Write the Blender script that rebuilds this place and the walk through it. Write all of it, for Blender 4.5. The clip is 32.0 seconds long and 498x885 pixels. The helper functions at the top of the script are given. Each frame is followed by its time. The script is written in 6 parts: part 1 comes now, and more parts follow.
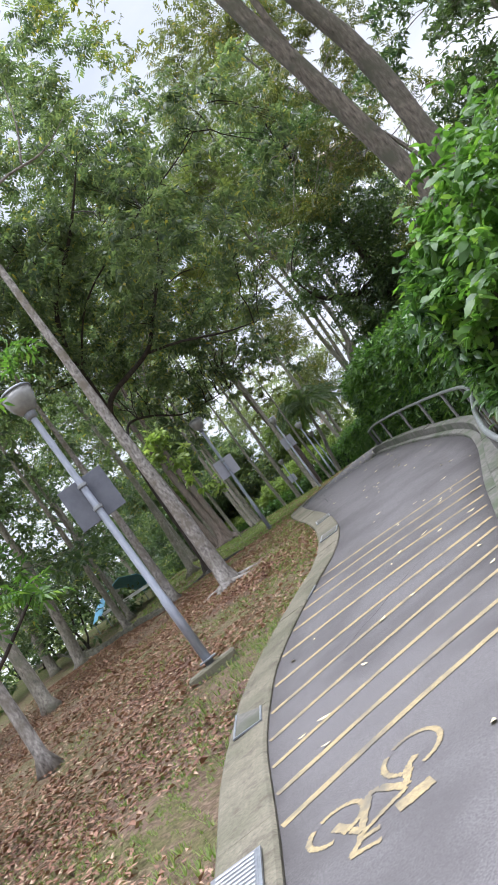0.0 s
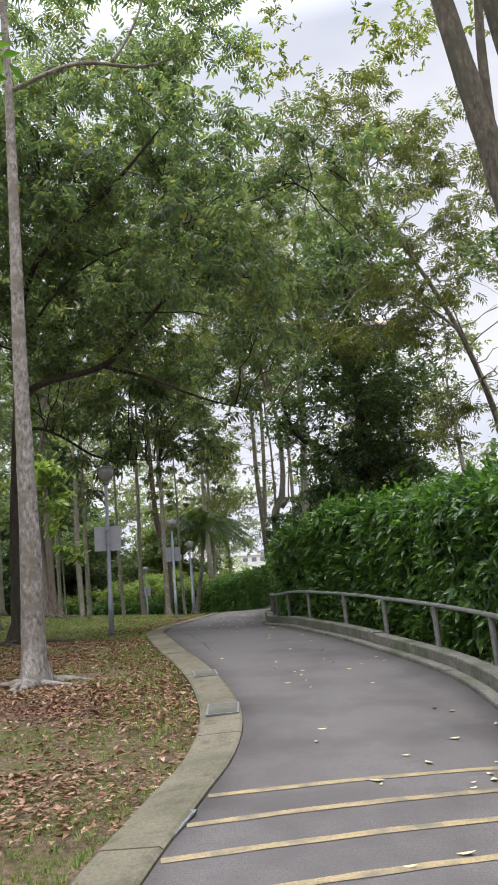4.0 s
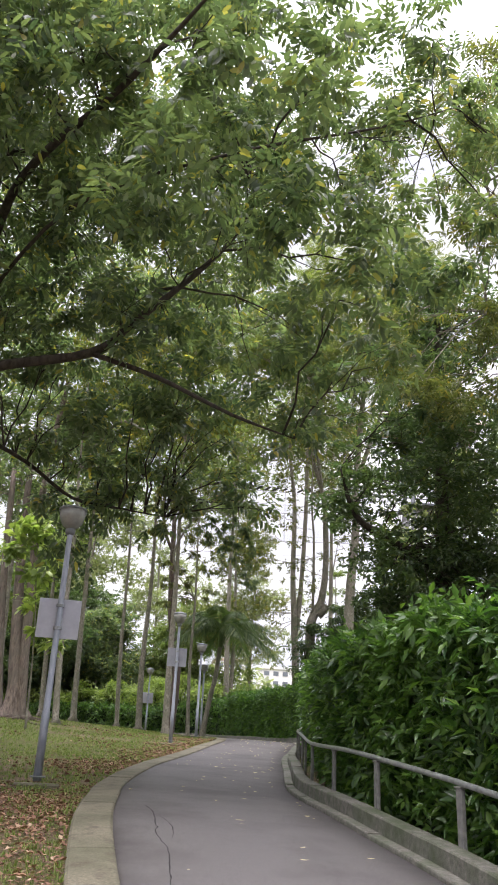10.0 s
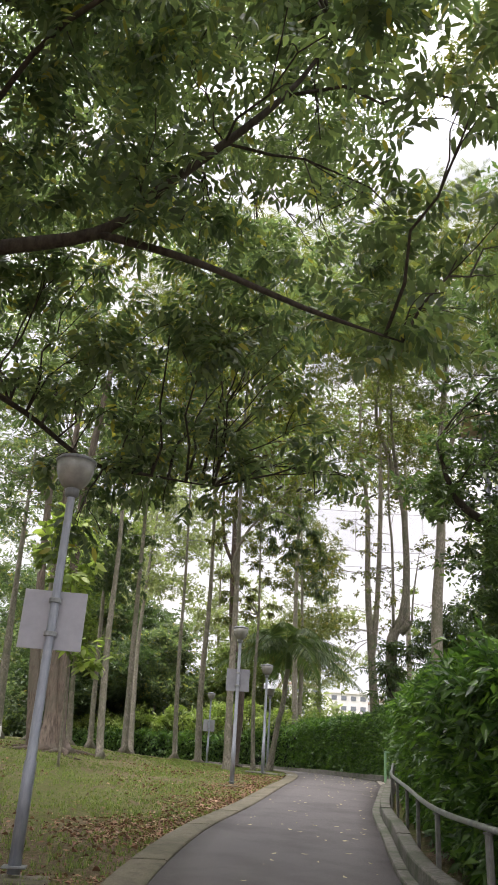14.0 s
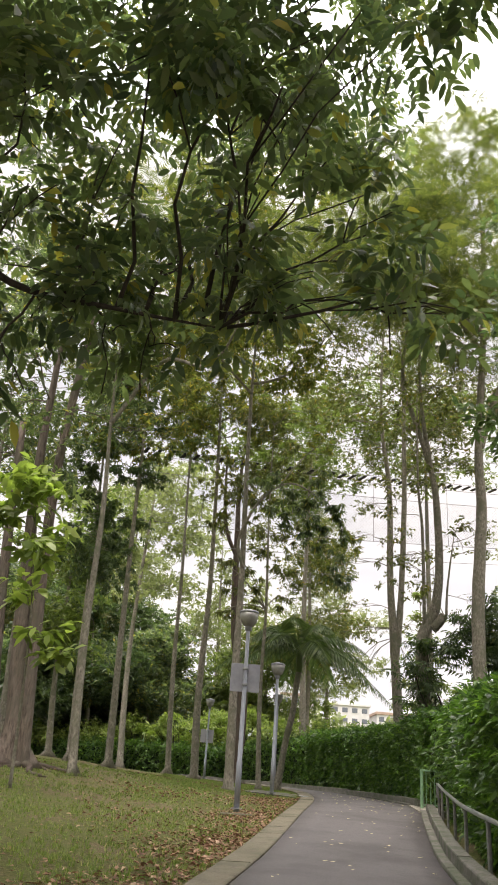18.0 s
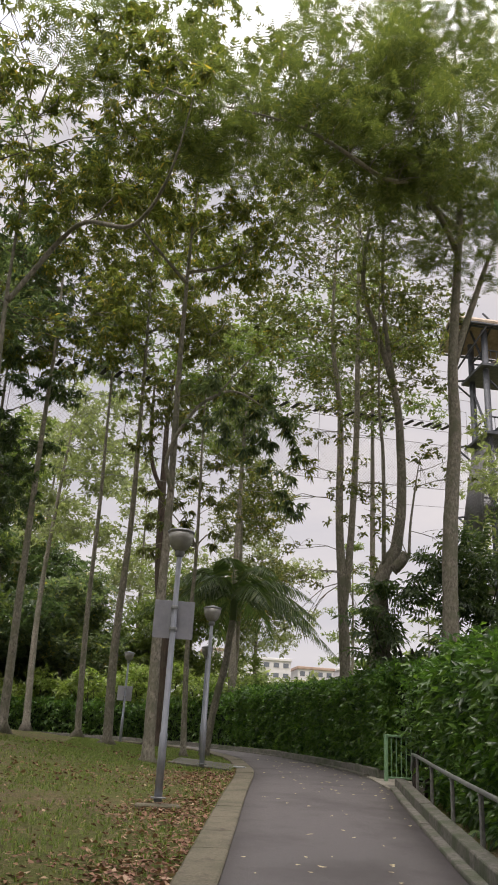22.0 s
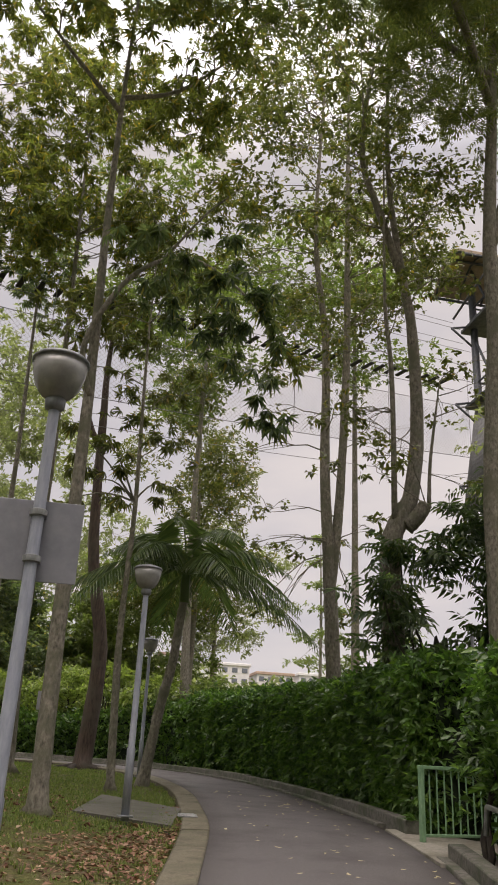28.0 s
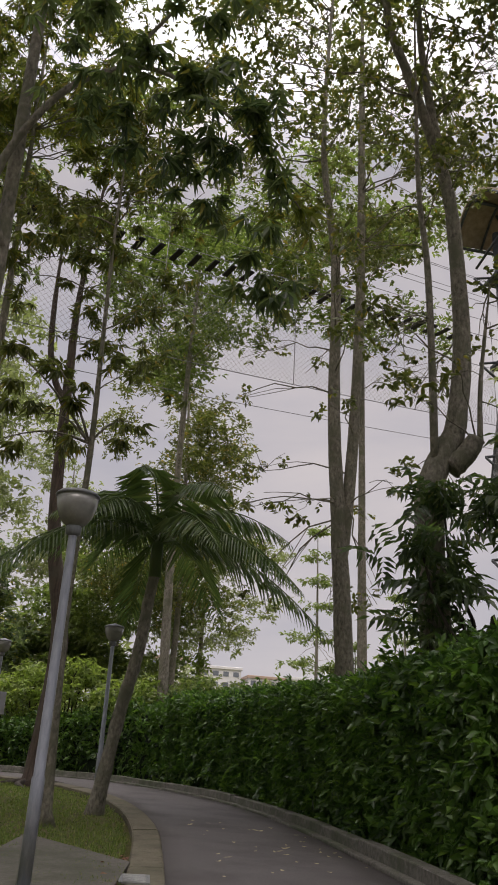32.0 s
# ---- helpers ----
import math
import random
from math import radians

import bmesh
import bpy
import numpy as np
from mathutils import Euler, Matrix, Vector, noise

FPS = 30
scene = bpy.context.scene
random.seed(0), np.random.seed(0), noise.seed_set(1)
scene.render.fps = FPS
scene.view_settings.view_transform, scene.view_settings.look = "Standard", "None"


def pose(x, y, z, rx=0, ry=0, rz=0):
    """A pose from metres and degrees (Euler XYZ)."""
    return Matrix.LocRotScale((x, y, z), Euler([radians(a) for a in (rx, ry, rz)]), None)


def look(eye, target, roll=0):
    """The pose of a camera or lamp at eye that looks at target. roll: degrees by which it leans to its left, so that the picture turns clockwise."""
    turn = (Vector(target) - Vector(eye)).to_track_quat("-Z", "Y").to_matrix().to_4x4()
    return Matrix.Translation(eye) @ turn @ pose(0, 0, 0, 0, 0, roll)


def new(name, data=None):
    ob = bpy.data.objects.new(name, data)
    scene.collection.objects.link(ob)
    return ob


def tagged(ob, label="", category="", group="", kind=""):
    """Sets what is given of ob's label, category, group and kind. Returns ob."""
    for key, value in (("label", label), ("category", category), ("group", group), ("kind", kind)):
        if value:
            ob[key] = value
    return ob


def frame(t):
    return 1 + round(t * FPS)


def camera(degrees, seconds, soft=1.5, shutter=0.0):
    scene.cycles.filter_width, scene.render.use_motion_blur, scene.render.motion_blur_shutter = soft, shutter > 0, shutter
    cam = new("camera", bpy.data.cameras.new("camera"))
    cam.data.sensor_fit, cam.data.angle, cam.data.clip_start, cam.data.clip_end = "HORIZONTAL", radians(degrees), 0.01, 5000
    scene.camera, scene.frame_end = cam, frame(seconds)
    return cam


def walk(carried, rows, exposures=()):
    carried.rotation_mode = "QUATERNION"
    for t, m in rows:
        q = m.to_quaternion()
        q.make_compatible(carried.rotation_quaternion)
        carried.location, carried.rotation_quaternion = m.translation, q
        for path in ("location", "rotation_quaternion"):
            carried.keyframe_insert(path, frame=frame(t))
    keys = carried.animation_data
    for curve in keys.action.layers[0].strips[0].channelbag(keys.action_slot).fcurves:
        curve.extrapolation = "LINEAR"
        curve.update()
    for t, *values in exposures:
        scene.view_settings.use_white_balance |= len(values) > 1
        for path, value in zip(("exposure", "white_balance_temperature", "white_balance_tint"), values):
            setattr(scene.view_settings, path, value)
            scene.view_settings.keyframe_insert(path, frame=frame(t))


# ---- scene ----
cam = camera(34.6, 32.0, soft=1.8)
PATH = [
    (0, (0.743, 1.395, -0.031), (0.753, 3.373, 0.260), -35.6),
    (0.5, (0.560, 2.044, 0.009), (0.609, 4.022, 0.301), -35.9),
    (1, (0.369, 2.550, 0.056), (0.481, 4.521, 0.377), -32.6),
    (1.5, (0.258, 3.073, 0.129), (0.423, 5.043, 0.436), -28.6),
    (2, (0.134, 3.733, 0.208), (0.280, 5.682, 0.632), -14.0),
    (2.5, (0.012, 4.262, 0.284), (0.259, 6.185, 0.774), -10.2),
    (3, (0.013, 4.827, 0.340), (0.282, 6.745, 0.837), -8.8),
    (3.5, (-0.020, 5.361, 0.418), (0.298, 7.271, 0.917), -5.8),
    (5.5, (0.045, 7.697, 0.681), (0.420, 9.604, 1.155), -3.9),
    (6, (0.077, 8.327, 0.736), (0.433, 10.231, 1.236), -1.5),
    (6.5, (0.161, 8.897, 0.771), (0.536, 10.791, 1.292), -1.5),
    (7, (0.223, 9.441, 0.861), (0.611, 11.330, 1.392), -1.8),
    (7.5, (0.263, 10.074, 0.967), (0.658, 11.965, 1.485), -1.6),
    (8, (0.397, 10.641, 1.040), (0.706, 12.541, 1.584), -0.2),
    (8.5, (0.525, 11.218, 1.114), (0.755, 13.076, 1.820), 2.9),
    (9, (0.748, 11.801, 1.171), (0.997, 13.644, 1.908), 2.6),
    (9.5, (0.914, 12.347, 1.251), (1.156, 14.189, 1.992), 2.8),
    (10, (1.060, 12.908, 1.371), (1.295, 14.748, 2.119), 2.9),
    (10.5, (1.244, 13.466, 1.468), (1.429, 15.323, 2.187), 3.3),
    (11, (1.336, 14.060, 1.540), (1.476, 15.937, 2.215), 3.8),
    (11.5, (1.419, 14.615, 1.611), (1.551, 16.497, 2.274), 3.6),
    (12, (1.475, 15.200, 1.699), (1.589, 17.077, 2.381), 3.4),
    (12.5, (1.466, 15.781, 1.803), (1.585, 17.656, 2.487), 3.2),
    (13, (1.487, 16.320, 1.871), (1.592, 18.179, 2.601), 3.3),
    (13.5, (1.466, 16.799, 1.918), (1.551, 18.637, 2.702), 3.6),
    (14, (1.414, 17.259, 1.866), (1.493, 19.095, 2.657), 3.6),
    (14.5, (1.330, 17.717, 1.853), (1.409, 19.553, 2.641), 3.3),
    (16.5, (1.454, 20.236, 2.028), (1.533, 22.067, 2.828), 3.8),
    (17, (1.451, 20.975, 2.033), (1.525, 22.804, 2.840), 4.2),
    (17.5, (1.509, 21.593, 2.078), (1.584, 23.420, 2.889), 4.1),
    (18, (1.478, 22.254, 2.157), (1.553, 24.079, 2.971), 4.2),
    (18.5, (1.458, 22.887, 2.233), (1.556, 24.716, 3.036), 3.8),
    (19, (1.453, 23.515, 2.267), (1.571, 25.351, 3.051), 3.8),
    (19.5, (1.485, 24.141, 2.327), (1.604, 25.980, 3.103), 3.8),
    (20, (1.522, 24.815, 2.414), (1.711, 26.671, 3.136), 4.6),
    (20.5, (1.550, 25.427, 2.476), (1.754, 27.281, 3.198), 4.5),
    (21, (1.553, 26.114, 2.513), (1.806, 27.958, 3.246), 3.9),
    (21.5, (1.650, 26.731, 2.548), (1.904, 28.573, 3.285), 3.6),
    (22, (1.683, 27.322, 2.613), (1.949, 29.165, 3.343), 3.4),
    (22.5, (1.744, 27.950, 2.673), (2.018, 29.796, 3.392), 3.3),
    (23, (1.727, 28.606, 2.695), (1.985, 30.451, 3.423), 3.8),
    (23.5, (1.861, 29.228, 2.761), (2.124, 31.072, 3.492), 3.7),
    (24, (1.978, 29.798, 2.801), (2.257, 31.629, 3.556), 3.2),
    (24.5, (2.045, 30.403, 2.837), (2.337, 32.232, 3.591), 3.1),
    (25, (2.143, 30.933, 2.890), (2.469, 32.760, 3.636), 2.7),
    (25.5, (2.289, 31.563, 2.907), (2.614, 33.385, 3.662), 2.6),
    (27.5, (2.716, 33.715, 3.110), (3.062, 35.532, 3.870), 2.8),
    (28, (2.889, 34.444, 3.142), (3.251, 36.264, 3.890), 2.9),
    (28.5, (2.909, 34.918, 3.164), (3.295, 36.736, 3.902), 2.8),
    (29, (2.979, 35.456, 3.202), (3.366, 37.274, 3.943), 2.8),
    (29.5, (3.081, 36.044, 3.257), (3.470, 37.858, 4.003), 2.8),
    (30, (3.237, 36.594, 3.316), (3.621, 38.406, 4.069), 2.6),
    (30.5, (3.323, 37.178, 3.362), (3.717, 38.991, 4.111), 2.5),
    (31, (3.489, 37.767, 3.372), (3.884, 39.579, 4.120), 2.4),
    (31.5, (3.717, 38.407, 3.419), (4.102, 40.221, 4.168), 2.9),
    (32, (3.962, 39.014, 3.445), (4.337, 40.826, 4.203), 3.3),
]
EXPOSURES = [(0, 0.54, 6050, 14), (3, 0.34, 6400, 13), (6, 0.4, 6550, 15), (8, 0.48, 6600, 17), (9.5, 0.72, 6600, 18), (12, 0.88, 6700, 18), (14, 0.7, 6900, 17), (16.5, 0.66, 7150, 16), (19, 0.44, 7400, 15), (22, 0.0, 7150, 18), (25, 0.08, 7150, 20), (28, -0.1, 7400, 19), (31, -0.06, 7400, 18), (32, -0.4, 7100, 20)]
walk(cam, [(t, look(eye, target, roll)) for t, eye, target, roll in PATH], EXPOSURES)

# ---- world, sun, exposure ----
SUN_EL, SUN_ROT = radians(62), radians(200)
world = bpy.data.worlds.new("overcast_sky")
scene.world = world
world.use_nodes = True
wn, wl = world.node_tree.nodes, world.node_tree.links
wn.clear()
w_out = wn.new("ShaderNodeOutputWorld")
w_bg = wn.new("ShaderNodeBackground")
w_sky = wn.new("ShaderNodeTexSky")
w_sky.sky_type = "NISHITA"
w_sky.sun_disc = False
w_sky.sun_elevation, w_sky.sun_rotation = SUN_EL, SUN_ROT
w_co = wn.new("ShaderNodeTexCoord")
w_map = wn.new("ShaderNodeMapping")
w_map.inputs["Scale"].default_value = (1.0, 1.0, 3.2)
w_noise = wn.new("ShaderNodeTexNoise")
w_noise.inputs["Scale"].default_value = 2.6
w_noise.inputs["Detail"].default_value = 6.0
w_ramp = wn.new("ShaderNodeValToRGB")
w_ramp.color_ramp.elements[0].position, w_ramp.color_ramp.elements[0].color = 0.34, (7.6, 8.1, 9.2, 1)
w_ramp.color_ramp.elements[1].position, w_ramp.color_ramp.elements[1].color = 0.68, (10.6, 10.7, 11.0, 1)
w_mix = wn.new("ShaderNodeMixRGB")
w_mix.inputs[0].default_value = 0.88
wl.new(w_co.outputs["Generated"], w_map.inputs["Vector"])
wl.new(w_map.outputs["Vector"], w_noise.inputs["Vector"])
wl.new(w_noise.outputs["Fac"], w_ramp.inputs["Fac"])
wl.new(w_sky.outputs["Color"], w_mix.inputs[1])
wl.new(w_ramp.outputs["Color"], w_mix.inputs[2])
w_sep = wn.new("ShaderNodeSeparateXYZ")
w_rise = wn.new("ShaderNodeMapRange")
w_rise.inputs["From Min"].default_value, w_rise.inputs["From Max"].default_value = 0.66, 1.0
w_rise.inputs["To Min"].default_value, w_rise.inputs["To Max"].default_value = 0.08, 0.66
wl.new(w_co.outputs["Generated"], w_sep.inputs[0])
wl.new(w_sep.outputs["Z"], w_rise.inputs["Value"])
wl.new(w_rise.outputs["Result"], w_bg.inputs["Strength"])
wl.new(w_mix.outputs["Color"], w_bg.inputs["Color"])
wl.new(w_bg.outputs["Background"], w_out.inputs["Surface"])

sun = new("sun", bpy.data.lights.new("sun", "SUN"))
sun.data.energy, sun.data.angle, sun.data.color = 1.75, radians(40), (1.0, 0.97, 0.92)
sun.matrix_world = look((0, 0, 60), (20, 34, -30))

# ---- materials ----


class Nodes:
    """A node material being put together."""

    def __init__(self, name):
        self.mat = bpy.data.materials.new(name)
        self.mat.use_nodes = True
        self.tree = self.mat.node_tree
        self.bsdf = self.tree.nodes["Principled BSDF"]
        self.out = self.tree.nodes["Material Output"]

    def add(self, kind, **values):
        node = self.tree.nodes.new(kind)
        for key, value in values.items():
            node.inputs[key.replace("_", " ")].default_value = value
        return node

    def link(self, a, b):
        self.tree.links.new(a, b)

    def coords(self, scale=(1, 1, 1)):
        co = self.add("ShaderNodeTexCoord")
        mp = self.add("ShaderNodeMapping")
        mp.inputs["Scale"].default_value = scale
        self.link(co.outputs["Object"], mp.inputs["Vector"])
        return mp.outputs["Vector"]

    def noise(self, vec, scale, detail=5.0, rough=0.55):
        n = self.add("ShaderNodeTexNoise", Scale=scale, Detail=detail, Roughness=rough)
        self.link(vec, n.inputs["Vector"])
        return n.outputs["Fac"]

    def ramp(self, fac, stops):
        r = self.add("ShaderNodeValToRGB")
        els = r.color_ramp.elements
        while len(els) < len(stops):
            els.new(0.5)
        for el, (p, c) in zip(els, stops):
            el.position, el.color = p, (*c, 1) if len(c) == 3 else c
        self.link(fac, r.inputs["Fac"])
        return r.outputs["Color"]

    def mix(self, fac, a, b, mode="MIX"):
        m = self.add("ShaderNodeMixRGB")
        m.blend_type = mode
        for k, v in ((0, fac), (1, a), (2, b)):
            if isinstance(v, (int, float)):
                m.inputs[k].default_value = v
            elif isinstance(v, tuple):
                m.inputs[k].default_value = (*v, 1)
            else:
                self.link(v, m.inputs[k])
        return m.outputs["Color"]

    def bump(self, height, strength, distance):
        b = self.add("ShaderNodeBump", Strength=strength, Distance=distance)
        self.link(height, b.inputs["Height"])
        self.link(b.outputs["Normal"], self.bsdf.inputs["Normal"])

    def colour(self, c):
        if isinstance(c, tuple):
            self.bsdf.inputs["Base Color"].default_value = (*c, 1)
        else:
            self.link(c, self.bsdf.inputs["Base Color"])

    def done(self, rough=0.8, metal=0.0, spec=0.5):
        self.bsdf.inputs["Roughness"].default_value = rough
        self.bsdf.inputs["Metallic"].default_value = metal
        self.bsdf.inputs["Specular IOR Level"].default_value = spec
        return self.mat


def grain(name, dark, light, scale, rough=0.85, stretch=(1, 1, 1), bump=0.3, dist=0.01, stain=None, stain_scale=0.7, metal=0.0, spec=0.4):
    """A surface with fine grain and, if given, broad stains of another colour."""
    n = Nodes(name)
    v = n.coords(stretch)
    fine = n.noise(v, scale, 7.0, 0.65)
    c = n.ramp(fine, [(0.3, dark), (0.7, light)])
    if stain:
        broad = n.noise(n.coords(), stain_scale, 5.0, 0.6)
        c = n.mix(n.ramp(broad, [(0.45, (0, 0, 0)), (0.66, (1, 1, 1))]), c, stain)
    n.colour(c)
    n.bump(fine, bump, dist)
    return n.done(rough, metal, spec)


def leaf_material(name, stops, rough=0.42, glow=0.5, spec=0.5):
    """Foliage: each leaf its own shade, some light passes through."""
    n = Nodes(name)
    g = n.add("ShaderNodeNewGeometry")
    c = n.ramp(g.outputs["Random Per Island"], stops)
    broad = n.noise(n.coords(), 0.55, 3.0)
    c = n.mix(n.ramp(broad, [(0.35, (0.0, 0.0, 0.0)), (0.7, (0.5, 0.5, 0.5))]), c, stops[-2][1])
    n.colour(c)
    mat = n.done(rough, 0.0, spec)
    t = n.add("ShaderNodeBsdfTranslucent")
    warm = n.mix(1.0, c, (2.0, 2.25, 1.05), "MULTIPLY")
    n.link(warm, t.inputs["Color"])
    m = n.add("ShaderNodeMixShader")
    m.inputs[0].default_value = glow
    n.link(n.bsdf.outputs["BSDF"], m.inputs[1])
    n.link(t.outputs["BSDF"], m.inputs[2])
    n.link(m.outputs["Shader"], n.out.inputs["Surface"])
    return mat




def edging_material(name, dark, light, moss, dirt):
    """Cast concrete gone brown with dirt, moss in blotches and fine dark pits."""
    n = Nodes(name)
    v = n.coords()
    fine = n.noise(v, 40, 7.0, 0.7)
    mid = n.noise(v, 5.5, 6.0, 0.65)
    broad = n.noise(v, 1.3, 5.0, 0.6)
    c = n.ramp(fine, [(0.3, dark), (0.68, light)])
    c = n.mix(n.ramp(broad, [(0.42, (0, 0, 0)), (0.68, (0.75, 0.75, 0.75))]), c, moss)
    c = n.mix(n.ramp(mid, [(0.52, (0, 0, 0)), (0.74, (0.8, 0.8, 0.8))]), c, dirt)
    n.colour(c)
    n.bump(fine, 0.45, 0.008)
    return n.done(0.92, 0.0, 0.3)


M_ASPHALT = grain("asphalt", (0.06, 0.055, 0.053), (0.158, 0.146, 0.143), 90, 0.72, bump=0.45, dist=0.006, stain=(0.07, 0.063, 0.061), stain_scale=0.8)
M_KERB = edging_material("kerb_concrete", (0.102, 0.09, 0.064), (0.205, 0.184, 0.135), (0.07, 0.073, 0.042), (0.06, 0.048, 0.036))
M_WALL = grain("weathered_concrete", (0.075, 0.073, 0.062), (0.2, 0.19, 0.165), 14, 0.92, bump=0.6, dist=0.02, stain=(0.07, 0.085, 0.05), stain_scale=1.8)
M_PAINT = grain("yellow_road_paint", (0.2, 0.155, 0.085), (0.37, 0.295, 0.155), 55, 0.8, bump=0.3, dist=0.003, stain=(0.15, 0.13, 0.095), stain_scale=5.0)
M_GALV = grain("galvanised_steel", (0.23, 0.25, 0.29), (0.37, 0.39, 0.44), 25, 0.42, (1, 1, 0.2), 0.05, 0.002, metal=0.35)
M_GALV_DARK = grain("grey_painted_pole", (0.13, 0.14, 0.15), (0.24, 0.25, 0.26), 20, 0.45, (1, 1, 0.2), 0.05, 0.002, metal=0.2)
M_BACKPANEL = grain("sign_back_metal", (0.36, 0.36, 0.4), (0.44, 0.44, 0.48), 6, 0.5, bump=0.03, dist=0.002, metal=0.2)
M_BACKBLUE = grain("dark_blue_grey_sign_back", (0.09, 0.095, 0.115), (0.13, 0.135, 0.155), 6, 0.5, bump=0.03, dist=0.002, metal=0.1)
M_BACKDARK = grain("weathered_sign_back", (0.19, 0.195, 0.22), (0.26, 0.265, 0.29), 6, 0.5, bump=0.03, dist=0.002, metal=0.2)
M_RAIL = grain("rail_steel", (0.2, 0.21, 0.21), (0.42, 0.43, 0.42), 12, 0.38, bump=0.08, dist=0.003, metal=0.6)
M_POST = grain("rail_post_paint", (0.1, 0.1, 0.095), (0.22, 0.215, 0.2), 10, 0.7, bump=0.2, dist=0.004)
M_GREEN = grain("green_gate_paint", (0.12, 0.24, 0.13), (0.22, 0.36, 0.21), 14, 0.5, bump=0.1, dist=0.003)
M_BARK_PALE = grain("pale_bark", (0.05, 0.044, 0.038), (0.42, 0.39, 0.355), 15, 0.92, (1.3, 1.3, 0.7), 0.8, 0.02, stain=(0.16, 0.14, 0.11), stain_scale=3.0)
M_BARK_GREY = grain("brown_grey_bark", (0.045, 0.04, 0.033), (0.22, 0.192, 0.155), 12, 0.93, (1.6, 1.6, 0.5), 0.9, 0.025, stain=(0.09, 0.09, 0.065), stain_scale=2.4)
M_BARK = grain("grey_brown_bark", (0.075, 0.069, 0.056), (0.355, 0.325, 0.265), 13, 0.93, (1.5, 1.5, 0.75), 0.8, 0.025, stain=(0.15, 0.15, 0.105), stain_scale=2.6)
M_PAD = grain("damp_concrete", (0.07, 0.066, 0.055), (0.15, 0.14, 0.12), 20, 0.85, bump=0.3, dist=0.008, stain=(0.06, 0.065, 0.04), stain_scale=1.4)
M_BARK_RED = grain("red_brown_bark", (0.03, 0.021, 0.017), (0.12, 0.086, 0.068), 10, 0.93, (1.8, 1.8, 0.3), 0.9, 0.03, stain=(0.09, 0.08, 0.06), stain_scale=1.4)
M_BARK_OLD = grain("old_tan_bark", (0.045, 0.033, 0.027), (0.25, 0.2, 0.165), 10, 0.93, (1.8, 1.8, 0.3), 0.9, 0.03, stain=(0.13, 0.115, 0.09), stain_scale=1.4)
M_BARK_DARK = grain("dark_bark", (0.02, 0.017, 0.014), (0.075, 0.062, 0.05), 9, 0.93, (1.6, 1.6, 0.4), 0.8, 0.03)
M_SOIL = grain("dark_soil", (0.03, 0.024, 0.018), (0.08, 0.06, 0.045), 12, 0.95, bump=0.6, dist=0.03)
# near-black green: the shade inside a hedge put into the colour
M_CORE_SHADE = grain("hedge_inner_shade", (0.006, 0.012, 0.006), (0.02, 0.035, 0.015), 8, 0.9)
M_LEAF = leaf_material("canopy_leaf", [(0.0, (0.034, 0.056, 0.042)), (0.5, (0.072, 0.098, 0.067)), (0.93, (0.14, 0.17, 0.095)), (1.0, (0.3, 0.24, 0.06))], rough=0.3, glow=0.52)
M_LEAF_DARK = leaf_material("dark_leaf", [(0.0, (0.032, 0.055, 0.036)), (0.6, (0.055, 0.088, 0.05)), (0.95, (0.09, 0.125, 0.055)), (1.0, (0.15, 0.16, 0.06))], rough=0.33, glow=0.42)
M_LEAF_YEL = leaf_material("yellow_green_leaf", [(0.0, (0.058, 0.074, 0.026)), (0.5, (0.106, 0.122, 0.04)), (0.9, (0.162, 0.17, 0.052)), (1.0, (0.37, 0.245, 0.055))], glow=0.5)
M_LEAF_FEATHER = leaf_material("fine_feather_leaf", [(0.0, (0.052, 0.068, 0.03)), (0.5, (0.09, 0.11, 0.044)), (0.9, (0.13, 0.148, 0.056)), (1.0, (0.2, 0.19, 0.07))], glow=0.45)
M_LEAF_LIGHT = leaf_material("light_shrub_leaf", [(0.0, (0.085, 0.125, 0.038)), (0.5, (0.17, 0.225, 0.068)), (0.9, (0.25, 0.31, 0.1)), (1.0, (0.34, 0.37, 0.13))], rough=0.4, glow=0.4)
M_LEAF_OLIVE = leaf_material("olive_leaf", [(0.0, (0.045, 0.058, 0.026)), (0.5, (0.088, 0.1, 0.04)), (0.92, (0.14, 0.148, 0.055)), (1.0, (0.3, 0.2, 0.05))], glow=0.42)
M_LEAF_SOFT = leaf_material("feathery_leaf", [(0.0, (0.06, 0.088, 0.034)), (0.5, (0.1, 0.135, 0.052)), (0.9, (0.145, 0.18, 0.065)), (1.0, (0.18, 0.2, 0.08))], glow=0.48)
# leaves of far trees, haze mixed into their colour as a paler green
M_LEAF_HAZE = leaf_material("far_leaf_with_haze", [(0.0, (0.115, 0.135, 0.085)), (0.5, (0.165, 0.185, 0.115)), (0.9, (0.21, 0.23, 0.14)), (1.0, (0.26, 0.26, 0.15))], glow=0.45)
M_HEDGE = leaf_material("hedge_leaf", [(0.0, (0.02, 0.05, 0.018)), (0.5, (0.05, 0.112, 0.03)), (0.85, (0.1, 0.185, 0.04)), (1.0, (0.15, 0.25, 0.05))], rough=0.32, glow=0.34)
M_BUSH = leaf_material("bright_bush_leaf", [(0.0, (0.035, 0.08, 0.02)), (0.5, (0.065, 0.14, 0.028)), (0.9, (0.11, 0.21, 0.04)), (1.0, (0.22, 0.32, 0.07))], rough=0.38, glow=0.35)
M_PALM = leaf_material("palm_leaflet", [(0.0, (0.042, 0.076, 0.034)), (0.5, (0.076, 0.12, 0.052)), (0.9, (0.12, 0.165, 0.072)), (1.0, (0.18, 0.2, 0.085))], rough=0.33, glow=0.3)
